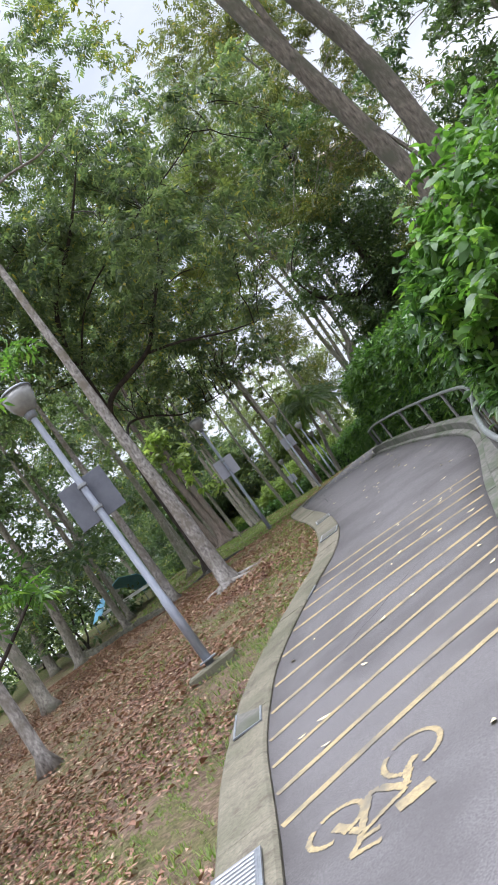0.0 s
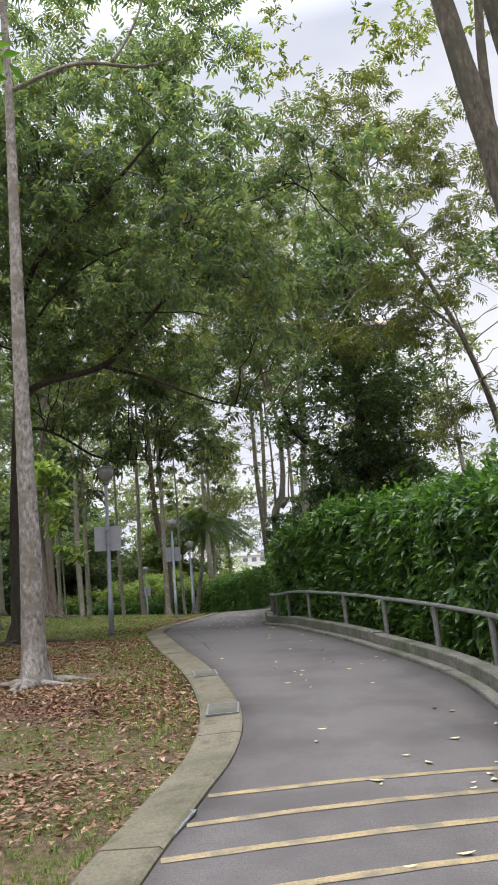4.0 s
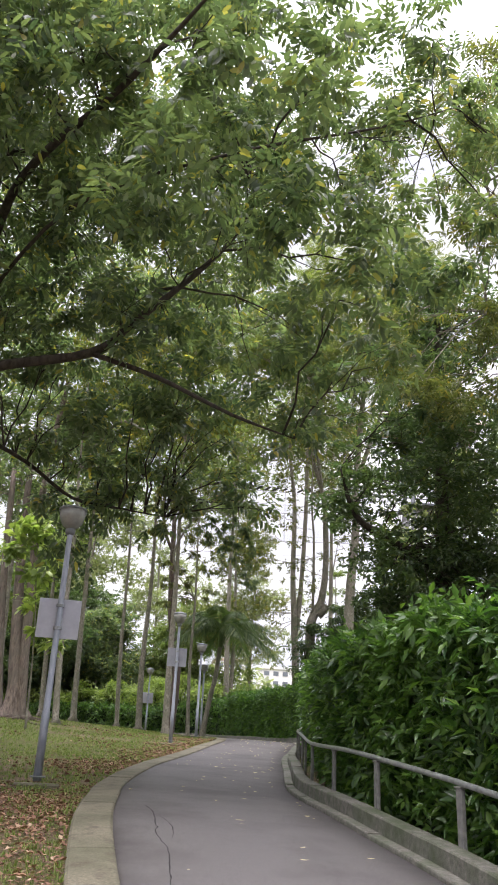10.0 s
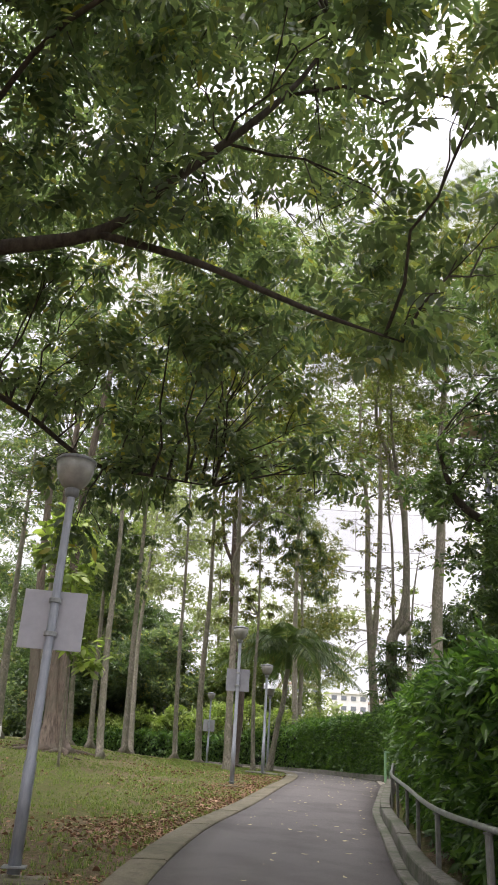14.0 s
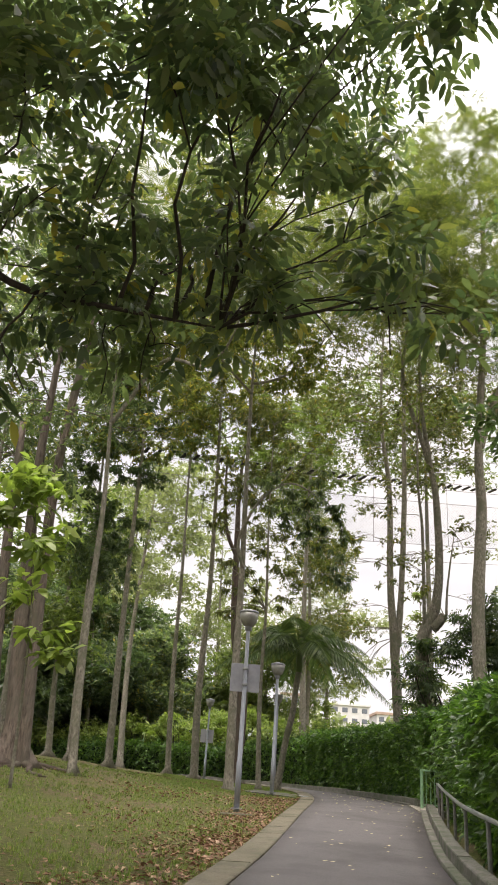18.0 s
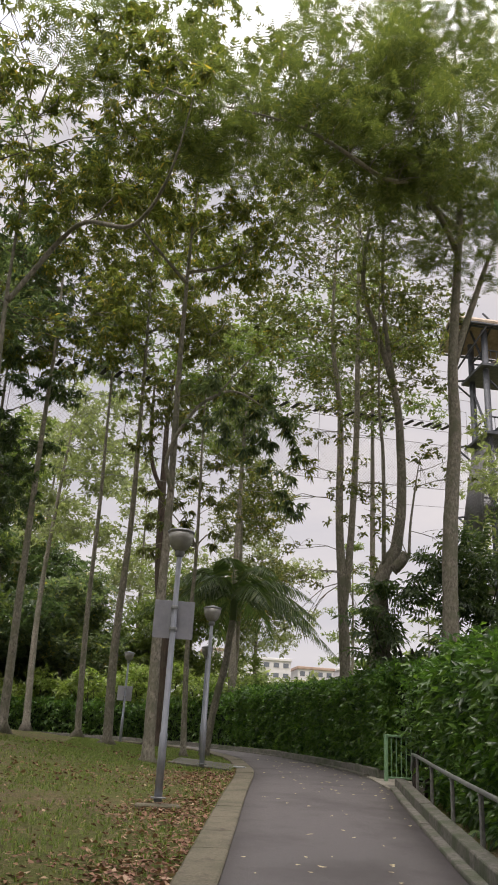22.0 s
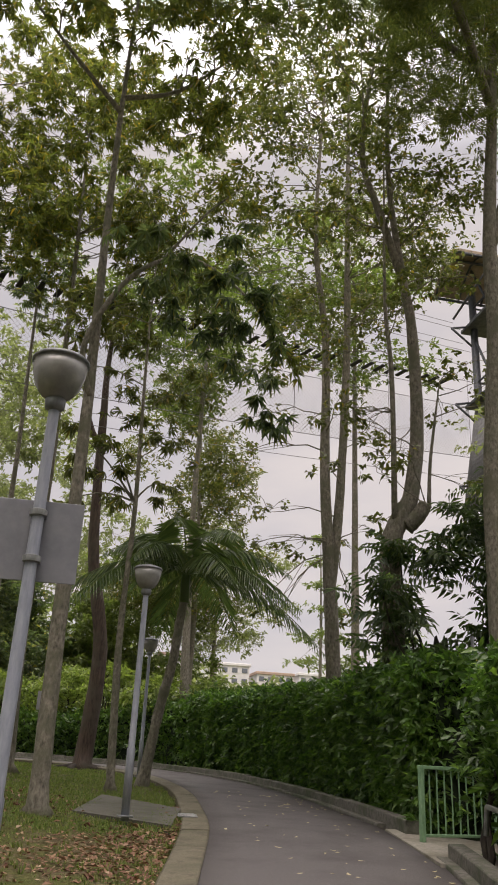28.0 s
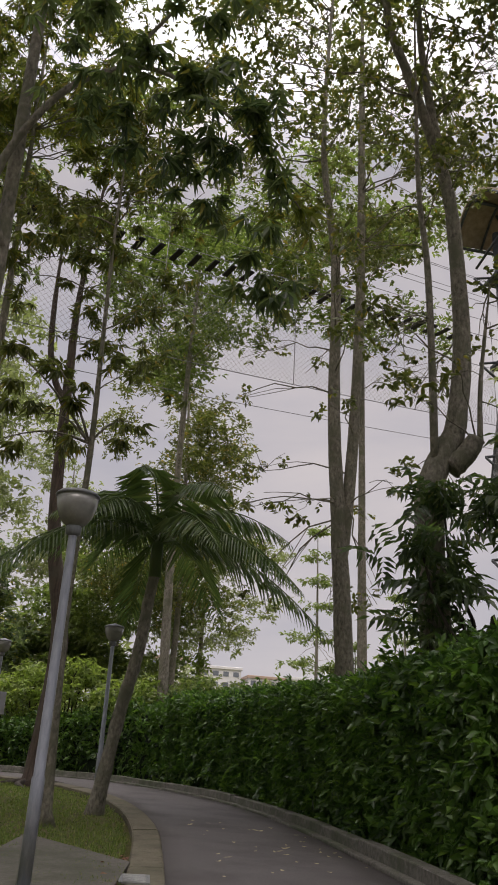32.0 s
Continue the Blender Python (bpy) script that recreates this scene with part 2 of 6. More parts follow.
M_LITTER = leaf_material("fallen_leaf", [(0.0, (0.085, 0.042, 0.032)), (0.45, (0.19, 0.095, 0.066)), (0.85, (0.31, 0.185, 0.125)), (1.0, (0.46, 0.36, 0.26))], rough=0.75, glow=0.05, spec=0.2)
M_LITTER_PATH = leaf_material("pale_fallen_leaf", [(0.0, (0.42, 0.22, 0.06)), (0.4, (0.55, 0.42, 0.12)), (0.7, (0.6, 0.55, 0.4)), (1.0, (0.7, 0.67, 0.58))], rough=0.75, glow=0.05, spec=0.2)
M_GRASS = leaf_material("grass_blade", [(0.0, (0.07, 0.12, 0.03)), (0.5, (0.12, 0.18, 0.045)), (0.85, (0.18, 0.22, 0.07)), (1.0, (0.32, 0.28, 0.14))], rough=0.6, glow=0.25, spec=0.3)


def ground_material():
    """Lawn worn to soil and leaf litter in patches."""
    n = Nodes("lawn_and_litter")
    v = n.coords()
    fine = n.noise(v, 22, 8.0, 0.7)
    mid = n.noise(v, 3.2, 6.0, 0.65)
    broad = n.noise(v, 0.42, 4.0, 0.55)
    grass = n.ramp(fine, [(0.3, (0.036, 0.046, 0.014)), (0.5, (0.088, 0.1, 0.03)), (0.72, (0.165, 0.15, 0.062))])
    soil = n.ramp(fine, [(0.3, (0.055, 0.036, 0.026)), (0.5, (0.15, 0.1, 0.072)), (0.7, (0.3, 0.215, 0.165))])
    worn = n.mix(0.42, n.ramp(mid, [(0.42, (0, 0, 0)), (0.6, (1, 1, 1))]), n.ramp(broad, [(0.44, (0, 0, 0)), (0.58, (1, 1, 1))]))
    sep = n.add("ShaderNodeSeparateXYZ")
    n.link(v, sep.inputs[0])
    near = n.add("ShaderNodeMapRange", From_Min=22.0, From_Max=34.0, To_Min=0.22, To_Max=-0.32)
    n.link(sep.outputs["Y"], near.inputs["Value"])
    amount = n.add("ShaderNodeMath")
    amount.operation, amount.use_clamp = "ADD", True
    n.link(worn, amount.inputs[0])
    n.link(near.outputs["Result"], amount.inputs[1])
    n.colour(n.mix(amount.outputs[0], grass, soil))
    n.bump(fine, 0.9, 0.04)
    return n.done(0.95, 0.0, 0.15)


M_GROUND = ground_material()

# ---- plan ----
YS = [-60, 1, 5, 7.6, 8.8, 10.1, 11.4, 13.7, 14.8, 16.6, 22.9, 25.7, 40.5, 47, 53, 57, 65, 72, 80, 100, 400]
ZS = [-2.2, -1.52, -1.2, -1.02, -0.92, -0.72, -0.52, -0.22, -0.06, 0.12, 0.85, 0.97, 1.88, 2.29, 2.47, 2.59, 2.87, 3.1, 3.3, 3.5, 3.5]
LEFT = [(0.9, -14), (0.4, -6), (-0.05, 0), (-0.24, 5.0), (-0.39, 7.4), (-0.34, 8.8), (-0.22, 9.6), (0.06, 10.5), (0.53, 11.7), (0.87, 12.6), (1.12, 13.7), (1.23, 14.9), (1.28, 16.6), (1.22, 18.5), (1.1, 20.2), (1.02, 22.2), (1.06, 24.4), (1.16, 26.3), (1.72, 30.3), (2.62, 34.4), (3.37, 38.2), (4.14, 42.2), (4.83, 45.6), (5.14, 47.3), (5.48, 50.2), (5.74, 53), (5.8, 56.5), (5.45, 59.6), (4.5, 62.2), (2.8, 64.4), (-3, 67.5), (-13, 70.5), (-30, 73)]
RIGHT = [(3.4, -14), (2.8, -6), (2.3, 0), (1.95, 5.0), (1.98, 7.4), (2.2, 8.8), (2.4, 9.6), (2.68, 10.6), (3.12, 12), (3.44, 13.1), (3.72, 14.3), (3.86, 15.4), (3.94, 17), (3.9, 18.8), (3.83, 20.6), (3.62, 22.8), (3.62, 24.9), (3.8, 27.2), (4.44, 30.9), (5.12, 34.8), (5.97, 38.4), (6.77, 41.7), (7.52, 44.7), (7.94, 47.4), (8.26, 51), (8.45, 54.5), (8.4, 58.2), (7.85, 62), (6.6, 65.4), (4.6, 68), (-1.5, 71.4), (-12, 74.4), (-30, 76.5)]


def smooth(points, steps):
    """A Catmull-Rom curve through the points."""
    p = np.array([points[0], *points, points[-1]], float)
    out = []
    for i in range(1, len(p) - 2):
        for k in range(steps):
            t = k / steps
            a, b, c, d = p[i - 1], p[i], p[i + 1], p[i + 2]
            out.append(0.5 * (2 * b + (c - a) * t + (2 * a - 5 * b + 4 * c - d) * t * t + (3 * b - a - 3 * c + d) * t ** 3))
    out.append(p[-2])
    return np.array(out)


L_IN, R_IN = smooth(LEFT, 6), smooth(RIGHT, 6)


def even(line, step):
    """The line resampled at even steps."""
    d = np.r_[0, np.cumsum(np.linalg.norm(np.diff(line, axis=0), axis=1))]
    s = np.arange(0, d[-1], step)
    return np.stack([np.interp(s, d, line[:, k]) for k in range(line.shape[1])], 1)


def beside(line, off):
    """The line shifted to its right by off."""
    t = np.gradient(line, axis=0)
    t /= np.linalg.norm(t, axis=1)[:, None]
    return line + off * np.stack([t[:, 1], -t[:, 0]], 1)


def left_x(y):
    k = L_IN[:, 1] < 66
    return np.interp(y, L_IN[k, 1], L_IN[k, 0])


def right_x(y):
    k = np.arange(len(R_IN)) < 162
    return np.interp(y, R_IN[k, 1], R_IN[k, 0])


def zg(x, y):
    """The ground's height: a rising slope, with a low bank on the lawn."""
    x, y = np.asarray(x, float), np.asarray(y, float)
    z = sum(np.interp(y + d, YS, ZS) for d in (-0.8, -0.4, 0, 0.4, 0.8)) / 5
    away = np.clip(left_x(y) - 1.6 - x, 0, 12)
    return z + 0.07 * away * np.clip((y - 26) / 12, 0, 1) * np.clip((70 - y) / 8, 0, 1)


# ---- mesh tools ----

def mesh_of(name, verts, faces, mat, flat=True):
    me = bpy.data.meshes.new(name)
    me.from_pydata([tuple(map(float, v)) for v in verts], [], [tuple(map(int, f)) for f in faces])
    me.materials.append(mat)
    if not flat:
        me.polygons.foreach_set("use_smooth", np.ones(len(me.polygons), bool))
    me.update()
    return me


def tri_mesh(name, verts, tris, mat):
    """A mesh of triangles from arrays, quickly."""
    me = bpy.data.meshes.new(name)
    n, m = len(verts), len(tris)
    me.vertices.add(n)
    me.vertices.foreach_set("co", np.asarray(verts, np.float32).ravel())
    me.loops.add(m * 3)
    me.loops.foreach_set("vertex_index", np.asarray(tris, np.int32).ravel())
    me.polygons.add(m)
    me.polygons.foreach_set("loop_start", np.arange(0, m * 3, 3, dtype=np.int32))
    me.polygons.foreach_set("loop_total", np.full(m, 3, np.int32))
    me.materials.append(mat)
    me.update(calc_edges=True)
    return me


def put(name, me, parent=None, label="", at=None):
    """Links a mesh as one object, under a thing if given."""
    ob = new(name, me)
    if parent is not None:
        ob.parent = parent
    if at is not None:
        ob.matrix_basis = at
    if label:
        tagged(ob, label)
    return ob


def part(name, bm, mat, parent=None, label="", at=None, soft=False):
    """Links a bmesh as one mesh object under a thing or a part."""
    me = bpy.data.meshes.new(name)
    bm.to_mesh(me)
    bm.free()
    me.materials.append(mat)
    if soft:
        me.polygons.foreach_set("use_smooth", np.ones(len(me.polygons), bool))
    return put(name, me, parent, label, at)


def box(sx, sy, sz, at=(0, 0, 0), bevel=0.0, bm=None, turn=None):
    """A box with its base's middle at the point given, its edges rounded."""
    bm = bm or bmesh.new()
    m = Matrix.Translation(Vector(at) + Vector((0, 0, sz / 2)))
    if turn is not None:
        m = Matrix.Translation(at) @ turn @ Matrix.Translation((0, 0, sz / 2))
    made = bmesh.ops.create_cube(bm, size=1, matrix=m @ Matrix.Diagonal((sx, sy, sz, 1)))
    if bevel:
        edges = {e for v in made["verts"] for e in v.link_edges}
        bmesh.ops.bevel(bm, geom=list(edges), offset=bevel, segments=1, affect="EDGES")
    return bm


def lathe(profile, sides=20, bm=None, at=(0, 0, 0)):
    """A turned body from (radius, height) pairs."""
    bm = bm or bmesh.new()
    rings = []
    for r, z in profile:
        rings.append([bm.verts.new((at[0] + r * math.cos(2 * math.pi * k / sides), at[1] + r * math.sin(2 * math.pi * k / sides), at[2] + z)) for k in range(sides)])
    for a, b in zip(rings, rings[1:]):
        for k in range(sides):
            bm.faces.new((a[k], a[(k + 1) % sides], b[(k + 1) % sides], b[k]))
    for ring, flip in ((rings[0], True), (rings[-1], False)):
        bm.faces.new(ring[::-1] if flip else ring)
    return bm


def tube_arrays(points, radii, sides=8, wobble=0.0, seed=0, flare=0.0):
    """Vertices and triangles of a round tube along points."""
    p = np.array(points, float)
    r = np.array(radii, float)
    t = np.gradient(p, axis=0)
    t /= np.linalg.norm(t, axis=1)[:, None] + 1e-9
    ref = np.array([1.0, 0.13, 0.05]) if abs(t[0][0]) < 0.8 else np.array([0.0, 1.0, 0.1])
    u = np.cross(t, ref)
    u /= np.linalg.norm(u, axis=1)[:, None]
    w = np.cross(t, u)
    ang = np.arange(sides) * 2 * np.pi / sides
    rng = np.random.default_rng(seed)
    bulge = 1 + wobble * rng.uniform(-1, 1, (len(p), sides))
    if flare:
        lob = np.maximum(0, np.cos(ang * 2.5 + seed)) ** 2 + 0.8 * np.maximum(0, np.cos(ang * 1.5 + 2.1 + seed)) ** 3
        h = np.clip(1 - (p[:, 2] - p[0, 2]) / flare, 0, 1) ** 2.2
        bulge = bulge + h[:, None] * (0.25 + 1.5 * lob[None])
    ring = (np.cos(ang)[None, :, None] * u[:, None] + np.sin(ang)[None, :, None] * w[:, None]) * (r[:, None] * bulge)[..., None]
    v = (p[:, None] + ring).reshape(-1, 3)
    i = np.arange(len(p) - 1)[:, None] * sides
    k = np.arange(sides)[None]
    k2 = (k + 1) % sides
    a, b, c, d = i + k, i + k2, i + sides + k2, i + sides + k
    f = np.concatenate([np.stack([a, b, c], -1).reshape(-1, 3), np.stack([a, c, d], -1).reshape(-1, 3)])
    end = len(v)
    v = np.vstack([v, p[:1], p[-1:]])
    caps = [(end, (q + 1) % sides, q) for q in range(sides)] + [(end + 1, (len(p) - 1) * sides + q, (len(p) - 1) * sides + (q + 1) % sides) for q in range(sides)]
    return v, np.vstack([f, np.array(caps)])


def gather(pieces):
    """Several (vertices, triangles) as one."""
    vs, fs, n = [], [], 0
    for v, f in pieces:
        vs.append(v)
        fs.append(f + n)
        n += len(v)
    return np.vstack(vs), np.vstack(fs)


def curve_between(a, b, bow, n=6, rng=None):
    """Points from a to b, bent upward by bow, a little crooked."""
    a, b = np.array(a, float), np.array(b, float)
    t = np.linspace(0, 1, n)[:, None]
    p = a + (b - a) * t
    p[:, 2] += bow * np.sin(np.pi * t[:, 0])
    if rng is not None:
        p[1:-1] += rng.normal(0, 0.025 * np.linalg.norm(b - a), (n - 2, 3))
    return p


# ---- foliage ----


def spray(kind, size, rng):
    """One twig's leaves as (vertices, triangles): base at the origin, growing along +x, hanging to -z."""
    leaves = []

    def leaf(base, direction, length, width, droop):
        d = np.array(direction, float)
        d /= np.linalg.norm(d)
        side = np.cross(d, (0, 0, 1.0))
        side /= np.linalg.norm(side) + 1e-9
        side = side + np.array((0, 0, rng.uniform(-0.5, 0.5)))
        b = np.array(base, float)
        mid = b + d * length * 0.45
        tip = b + d * length + np.array((0, 0, -droop * length))
        lift = np.array((0, 0, 0.12 * length))
        leaves.append((np.array([b, mid + side * width / 2 + lift * 0.4, tip, mid - side * width / 2 + lift * 0.4]), np.array([[0, 1, 2], [0, 2, 3]])))

    def round_leaf(base, direction, length, width, droop):
        d = np.array(direction, float)
        d /= np.linalg.norm(d)
        side = np.cross(d, (0, 0, 1.0))
        side /= np.linalg.norm(side) + 1e-9
        side = side + np.array((0, 0, rng.uniform(-0.5, 0.5)))
        b = np.array(base, float)
        at = [b + d * length * q + np.array((0, 0, -droop * length * q * q)) for q in (0.3, 0.68, 1.0)]
        lift = np.array((0, 0, 0.06 * length))
        leaves.append((np.array([b, at[0] + side * width * 0.44 + lift, at[1] + side * width * 0.46 + lift, at[2], at[1] - side * width * 0.46 + lift, at[0] - side * width * 0.44 + lift]), np.array([[0, 1, 5], [1, 2, 5], [2, 4, 5], [2, 3, 4]])))

    if kind == "compound":
        for k in range(4):
            x = size * (0.25 + 0.55 * k)
            for s in (-1, 1):
                round_leaf((x, 0, -0.05 * x), (0.6, s, rng.uniform(-0.9, 0.0)), size * rng.uniform(0.85, 1.2), size * 0.4, 0.3)
        round_leaf((size * 2.3, 0, -0.2 * size), (1, 0, -0.6), size * 1.1, size * 0.4, 0.3)
    elif kind == "broad":
        for k in range(4):
            a = rng.uniform(-1.4, 1.4)
            round_leaf((size * 0.3 * k, 0, 0), (math.cos(a), math.sin(a), rng.uniform(-0.7, 0.4)), size * rng.uniform(0.75, 1.25), size * 0.5, 0.25)
    elif kind == "pinnate":
        for k in range(5):
            x = size * (0.25 + 0.5 * k)
            for s in (-1, 1):
                leaf((x, 0, -0.05 * x), (0.55, s, rng.uniform(-0.7, 0.1)), size * rng.uniform(0.8, 1.2), size * 0.34, 0.35)
        leaf((size * 2.6, 0, -0.2 * size), (1, 0, -0.5), size, size * 0.34, 0.3)
    elif kind == "whorl":
        n = 7
        for k in range(n):
            a = 2 * math.pi * k / n + rng.uniform(-0.3, 0.3)
            leaf((0.05 * size, 0, 0), (math.cos(a) * 0.9 + 0.35, math.sin(a), rng.uniform(-1.1, -0.1)), size * rng.uniform(0.8, 1.2), size * 0.27, 0.4)
    elif kind == "feather":
        for k in range(7):
            x = size * (0.3 + 0.35 * k)
            for s in (-1, 1):
                ln = size * 0.95 * (1 - 0.06 * k)
                tip = np.array((x + 0.45 * ln, s * 0.88 * ln, rng.uniform(-0.45, 0.0) * ln))
                leaves.append((np.array([(x - 0.09 * size, 0, 0), (x + 0.13 * size, 0, 0.02 * size), tip]), np.array([[0, 1, 2]])))
    else:
        for k in range(4):
            a = rng.uniform(-1.3, 1.3)
            leaf((size * 0.3 * k, 0, 0), (math.cos(a), math.sin(a), rng.uniform(-0.6, 0.5)), size * rng.uniform(0.75, 1.25), size * 0.45, 0.25)
    return gather(leaves)


def turned(n, rng, tilt=0.5):
    """Random turns about z, with a random tilt."""
    yaw, pit, rol = rng.uniform(0, 2 * np.pi, n), rng.normal(0, tilt, n), rng.normal(0, tilt, n)
    cy, sy, cp, sp, cr, sr = np.cos(yaw), np.sin(yaw), np.cos(pit), np.sin(pit), np.cos(rol), np.sin(rol)
    m = np.empty((n, 3, 3))
    m[:, 0] = np.stack([cy * cp, cy * sp * sr - sy * cr, cy * sp * cr + sy * sr], 1)
    m[:, 1] = np.stack([sy * cp, sy * sp * sr + cy * cr, sy * sp * cr - cy * sr], 1)
    m[:, 2] = np.stack([-sp, cp * sr, cp * cr], 1)
    return m


def strew(template, where, turns, scales):
    """The template repeated at many places, as arrays."""
    tv, tf = template
    v = np.einsum("nij,kj->nki", turns, tv) * scales[:, None, None] + where[:, None]
    f = tf[None] + (np.arange(len(where)) * len(tv))[:, None, None]
    return v.reshape(-1, 3), f.reshape(-1, 3)


def in_clump(c, r, n, rng, shell=0.35):
    """Places in an ellipsoid, most of them towards its outside and gathered in tufts."""
    tufts = max(5, n // 5)
    d = rng.normal(size=(tufts, 3))
    d /= np.linalg.norm(d, axis=1)[:, None]
    d *= (rng.uniform(0, 1, tufts) ** shell)[:, None]
    pick = rng.integers(0, tufts, n)
    return np.array(c) + (d[pick] + rng.normal(0, 0.13, (n, 3))) * np.array(r)


def foliage(clumps, kind, size, density, seed, tilt=0.5, variants=5):
    """Leaf sprays filling clumps: each (x, y, z, rx, ry, rz)."""
    rng = np.random.default_rng(seed)
    out = []
    temps = [spray(kind, size, rng) for _ in range(variants)]
    for cx, cy, cz, rx, ry, rz in clumps:
        n = max(12, int(density * (rx * ry + ry * rz + rx * rz) * 4.2))
        p = in_clump((cx, cy, cz), (rx, ry, rz), n, rng)
        for k, tmp in enumerate(temps):
            q = p[k::variants]
            out.append(strew(tmp, q, turned(len(q), rng, tilt), rng.uniform(0.75, 1.25, len(q))))
    return gather(out)


def spread_clumps(centre, radius, height, n, size, seed):
    """Clumps through a rounded crown, unevenly."""
    rng = np.random.default_rng(seed)
    out = []
    for k in range(n):
        a = rng.uniform(0, 2 * np.pi)
        q = math.sqrt(rng.uniform(0, 1))
        h = rng.uniform(-1, 1)
        reach = radius * q * math.sqrt(max(0.15, 1 - 0.7 * h * h))
        s = size * rng.uniform(0.65, 1.3)
        out.append((centre[0] + reach * math.cos(a), centre[1] + reach * math.sin(a), centre[2] + h * height / 2, s, s, s * rng.uniform(0.45, 0.75)))
    return out


def tree(label, trunk, radius, clumps, kind, size, density, leaf, bark, seed, flare=0.6, limbs=(), top=0.35, group="", tilt=0.5, twigs=True, sides=10, category="tree"):
    """A tree: bent trunk, limbs that reach into its clumps of leaves, and the leaves."""
    rng = np.random.default_rng(seed + 77)
    root = new("tree")
    base = np.array(trunk[0], float)
    base[2] = float(zg(base[0], base[1])) - 0.12
    root.location = base
    tagged(root, label, category, group)
    pts = smooth([tuple(base)] + [tuple(q) for q in trunk[1:]], 7)
    hs = np.linspace(0, 1, len(pts))
    rad = radius * (1 - (1 - top) * np.clip(hs / 0.8, 0, 1)) * np.interp(hs, [0, 0.8, 1], [1, 1, 0.3])
    v, f = tube_arrays(pts, rad, sides + 4 if flare else sides, 0.06, seed, flare)
    put("trunk", tri_mesh("trunk", v - base, f, bark), root)
    wood = []
    clumps = list(clumps)
    if clumps:
        ends = [pts[-1]] + [np.array(path[-1]) for path, _, r1 in limbs if r1 < 0.09]
        clumps += [(*q, 0.5, 0.5, 0.35) for q in ends]
    for path, r0, r1 in limbs:
        lp = smooth(path, 5)
        wood.append(tube_arrays(lp, np.linspace(r0, r1, len(lp)) * np.interp(np.linspace(0, 1, len(lp)), [0, 0.7, 1], [1, 1, 0.4 if r1 < 0.09 else 1]), 8, 0.08, seed))
        put("limb", tri_mesh("limb", wood[-1][0] - base, wood[-1][1], bark), root)
    if twigs and clumps:
        tw = []
        heads = [np.array(q) for path, _, _ in limbs for q in smooth(path, 4)[3:]] + [q for q in pts[len(pts) // 2:]]
        heads = np.array(heads)
        for c in clumps:
            cc = np.array(c[:3])
            cost = np.linalg.norm(heads - cc, axis=1) + 0.7 * np.maximum(0, heads[:, 2] - cc[2])
            a = heads[int(np.argmin(cost))]
            ln = float(np.linalg.norm(cc - a))
            if ln < 0.1 or ln > 3.0:
                continue
            q = curve_between(a, cc, 0.08 * ln, 6, rng)
            r = min(radius * 0.25, 0.008 + 0.006 * ln, 0.026)
            tw.append(tube_arrays(q, np.linspace(r, r * 0.35, 6), 5, 0, seed))
            for _ in range(3):
                b = q[rng.integers(2, 6)]
                e = cc + rng.normal(0, 0.55, 3) * np.array(c[3:])
                tw.append(tube_arrays(curve_between(b, e, 0.05, 4, rng), np.linspace(r * 0.45, 0.006, 4), 4, 0, seed))
        v, f = gather(tw)
        tagged(put("branchwork", tri_mesh("branchwork", v - base, f, bark), root), kind="stuff")
    if clumps:
        v, f = foliage(clumps, kind, size, density, seed, tilt)
        tagged(put("crown", tri_mesh("crown", v - base, f, leaf), root), kind="stuff")
    return root

# ---- ground, path, kerbs ----


def grid_axis(stops):
    out = []
    for a, b, step in stops:
        out.extend(np.arange(a, b, step))
    return np.array(out + [stops[-1][1]])


def make_ground():
    xs = grid_axis([(-600, -60, 60), (-60, -14, 4), (-14, 14, 0.5), (14, 60, 4), (60, 600, 60)])
    ys = grid_axis([(-200, -20, 30), (-20, 0, 2), (0, 50, 0.5), (50, 90, 1), (90, 200, 10), (200, 800, 100)])
    rng = np.random.default_rng(5)
    X, Y = np.meshgrid(xs, ys)
    Z = zg(X, Y)
    lx, rx = left_x(Y), right_x(Y)
    on_path = (X > lx - 0.75) & (X < rx + 0.75) & (Y < 66)
    rough = 0.035 * np.sin(X * 1.7 + 0.6 * np.sin(Y)) * np.sin(Y * 1.3) + rng.normal(0, 0.012, X.shape)
    near = (np.abs(X) < 20) & (Y < 90)
    Z = Z + np.where(on_path, -0.09, np.where(near, rough - 0.02, 0))
    far = (Y > 58) & (X < 10) & ~on_path
    pr = np.vstack([L_IN[150:], R_IN[150:]])
    dist = np.min(np.hypot(X[..., None] - pr[::3, 0], Y[..., None] - pr[::3, 1]), -1)
    Z = np.where(far & (dist < 2.4), Z - 0.09, Z)
    nx, ny = len(xs), len(ys)
    i, j = np.meshgrid(np.arange(nx - 1), np.arange(ny - 1))
    a = (j * nx + i).ravel()
    tris = np.vstack([np.stack([a, a + 1, a + nx + 1], 1), np.stack([a, a + nx + 1, a + nx], 1)])
    me = tri_mesh("ground", np.stack([X, Y, Z], -1).reshape(-1, 3), tris, M_GROUND)
    me.polygons.foreach_set("use_smooth", np.ones(len(me.polygons), bool))
    return tagged(put("ground", me), "worn lawn with soil and brown leaf litter", "ground", kind="structure")


make_ground()


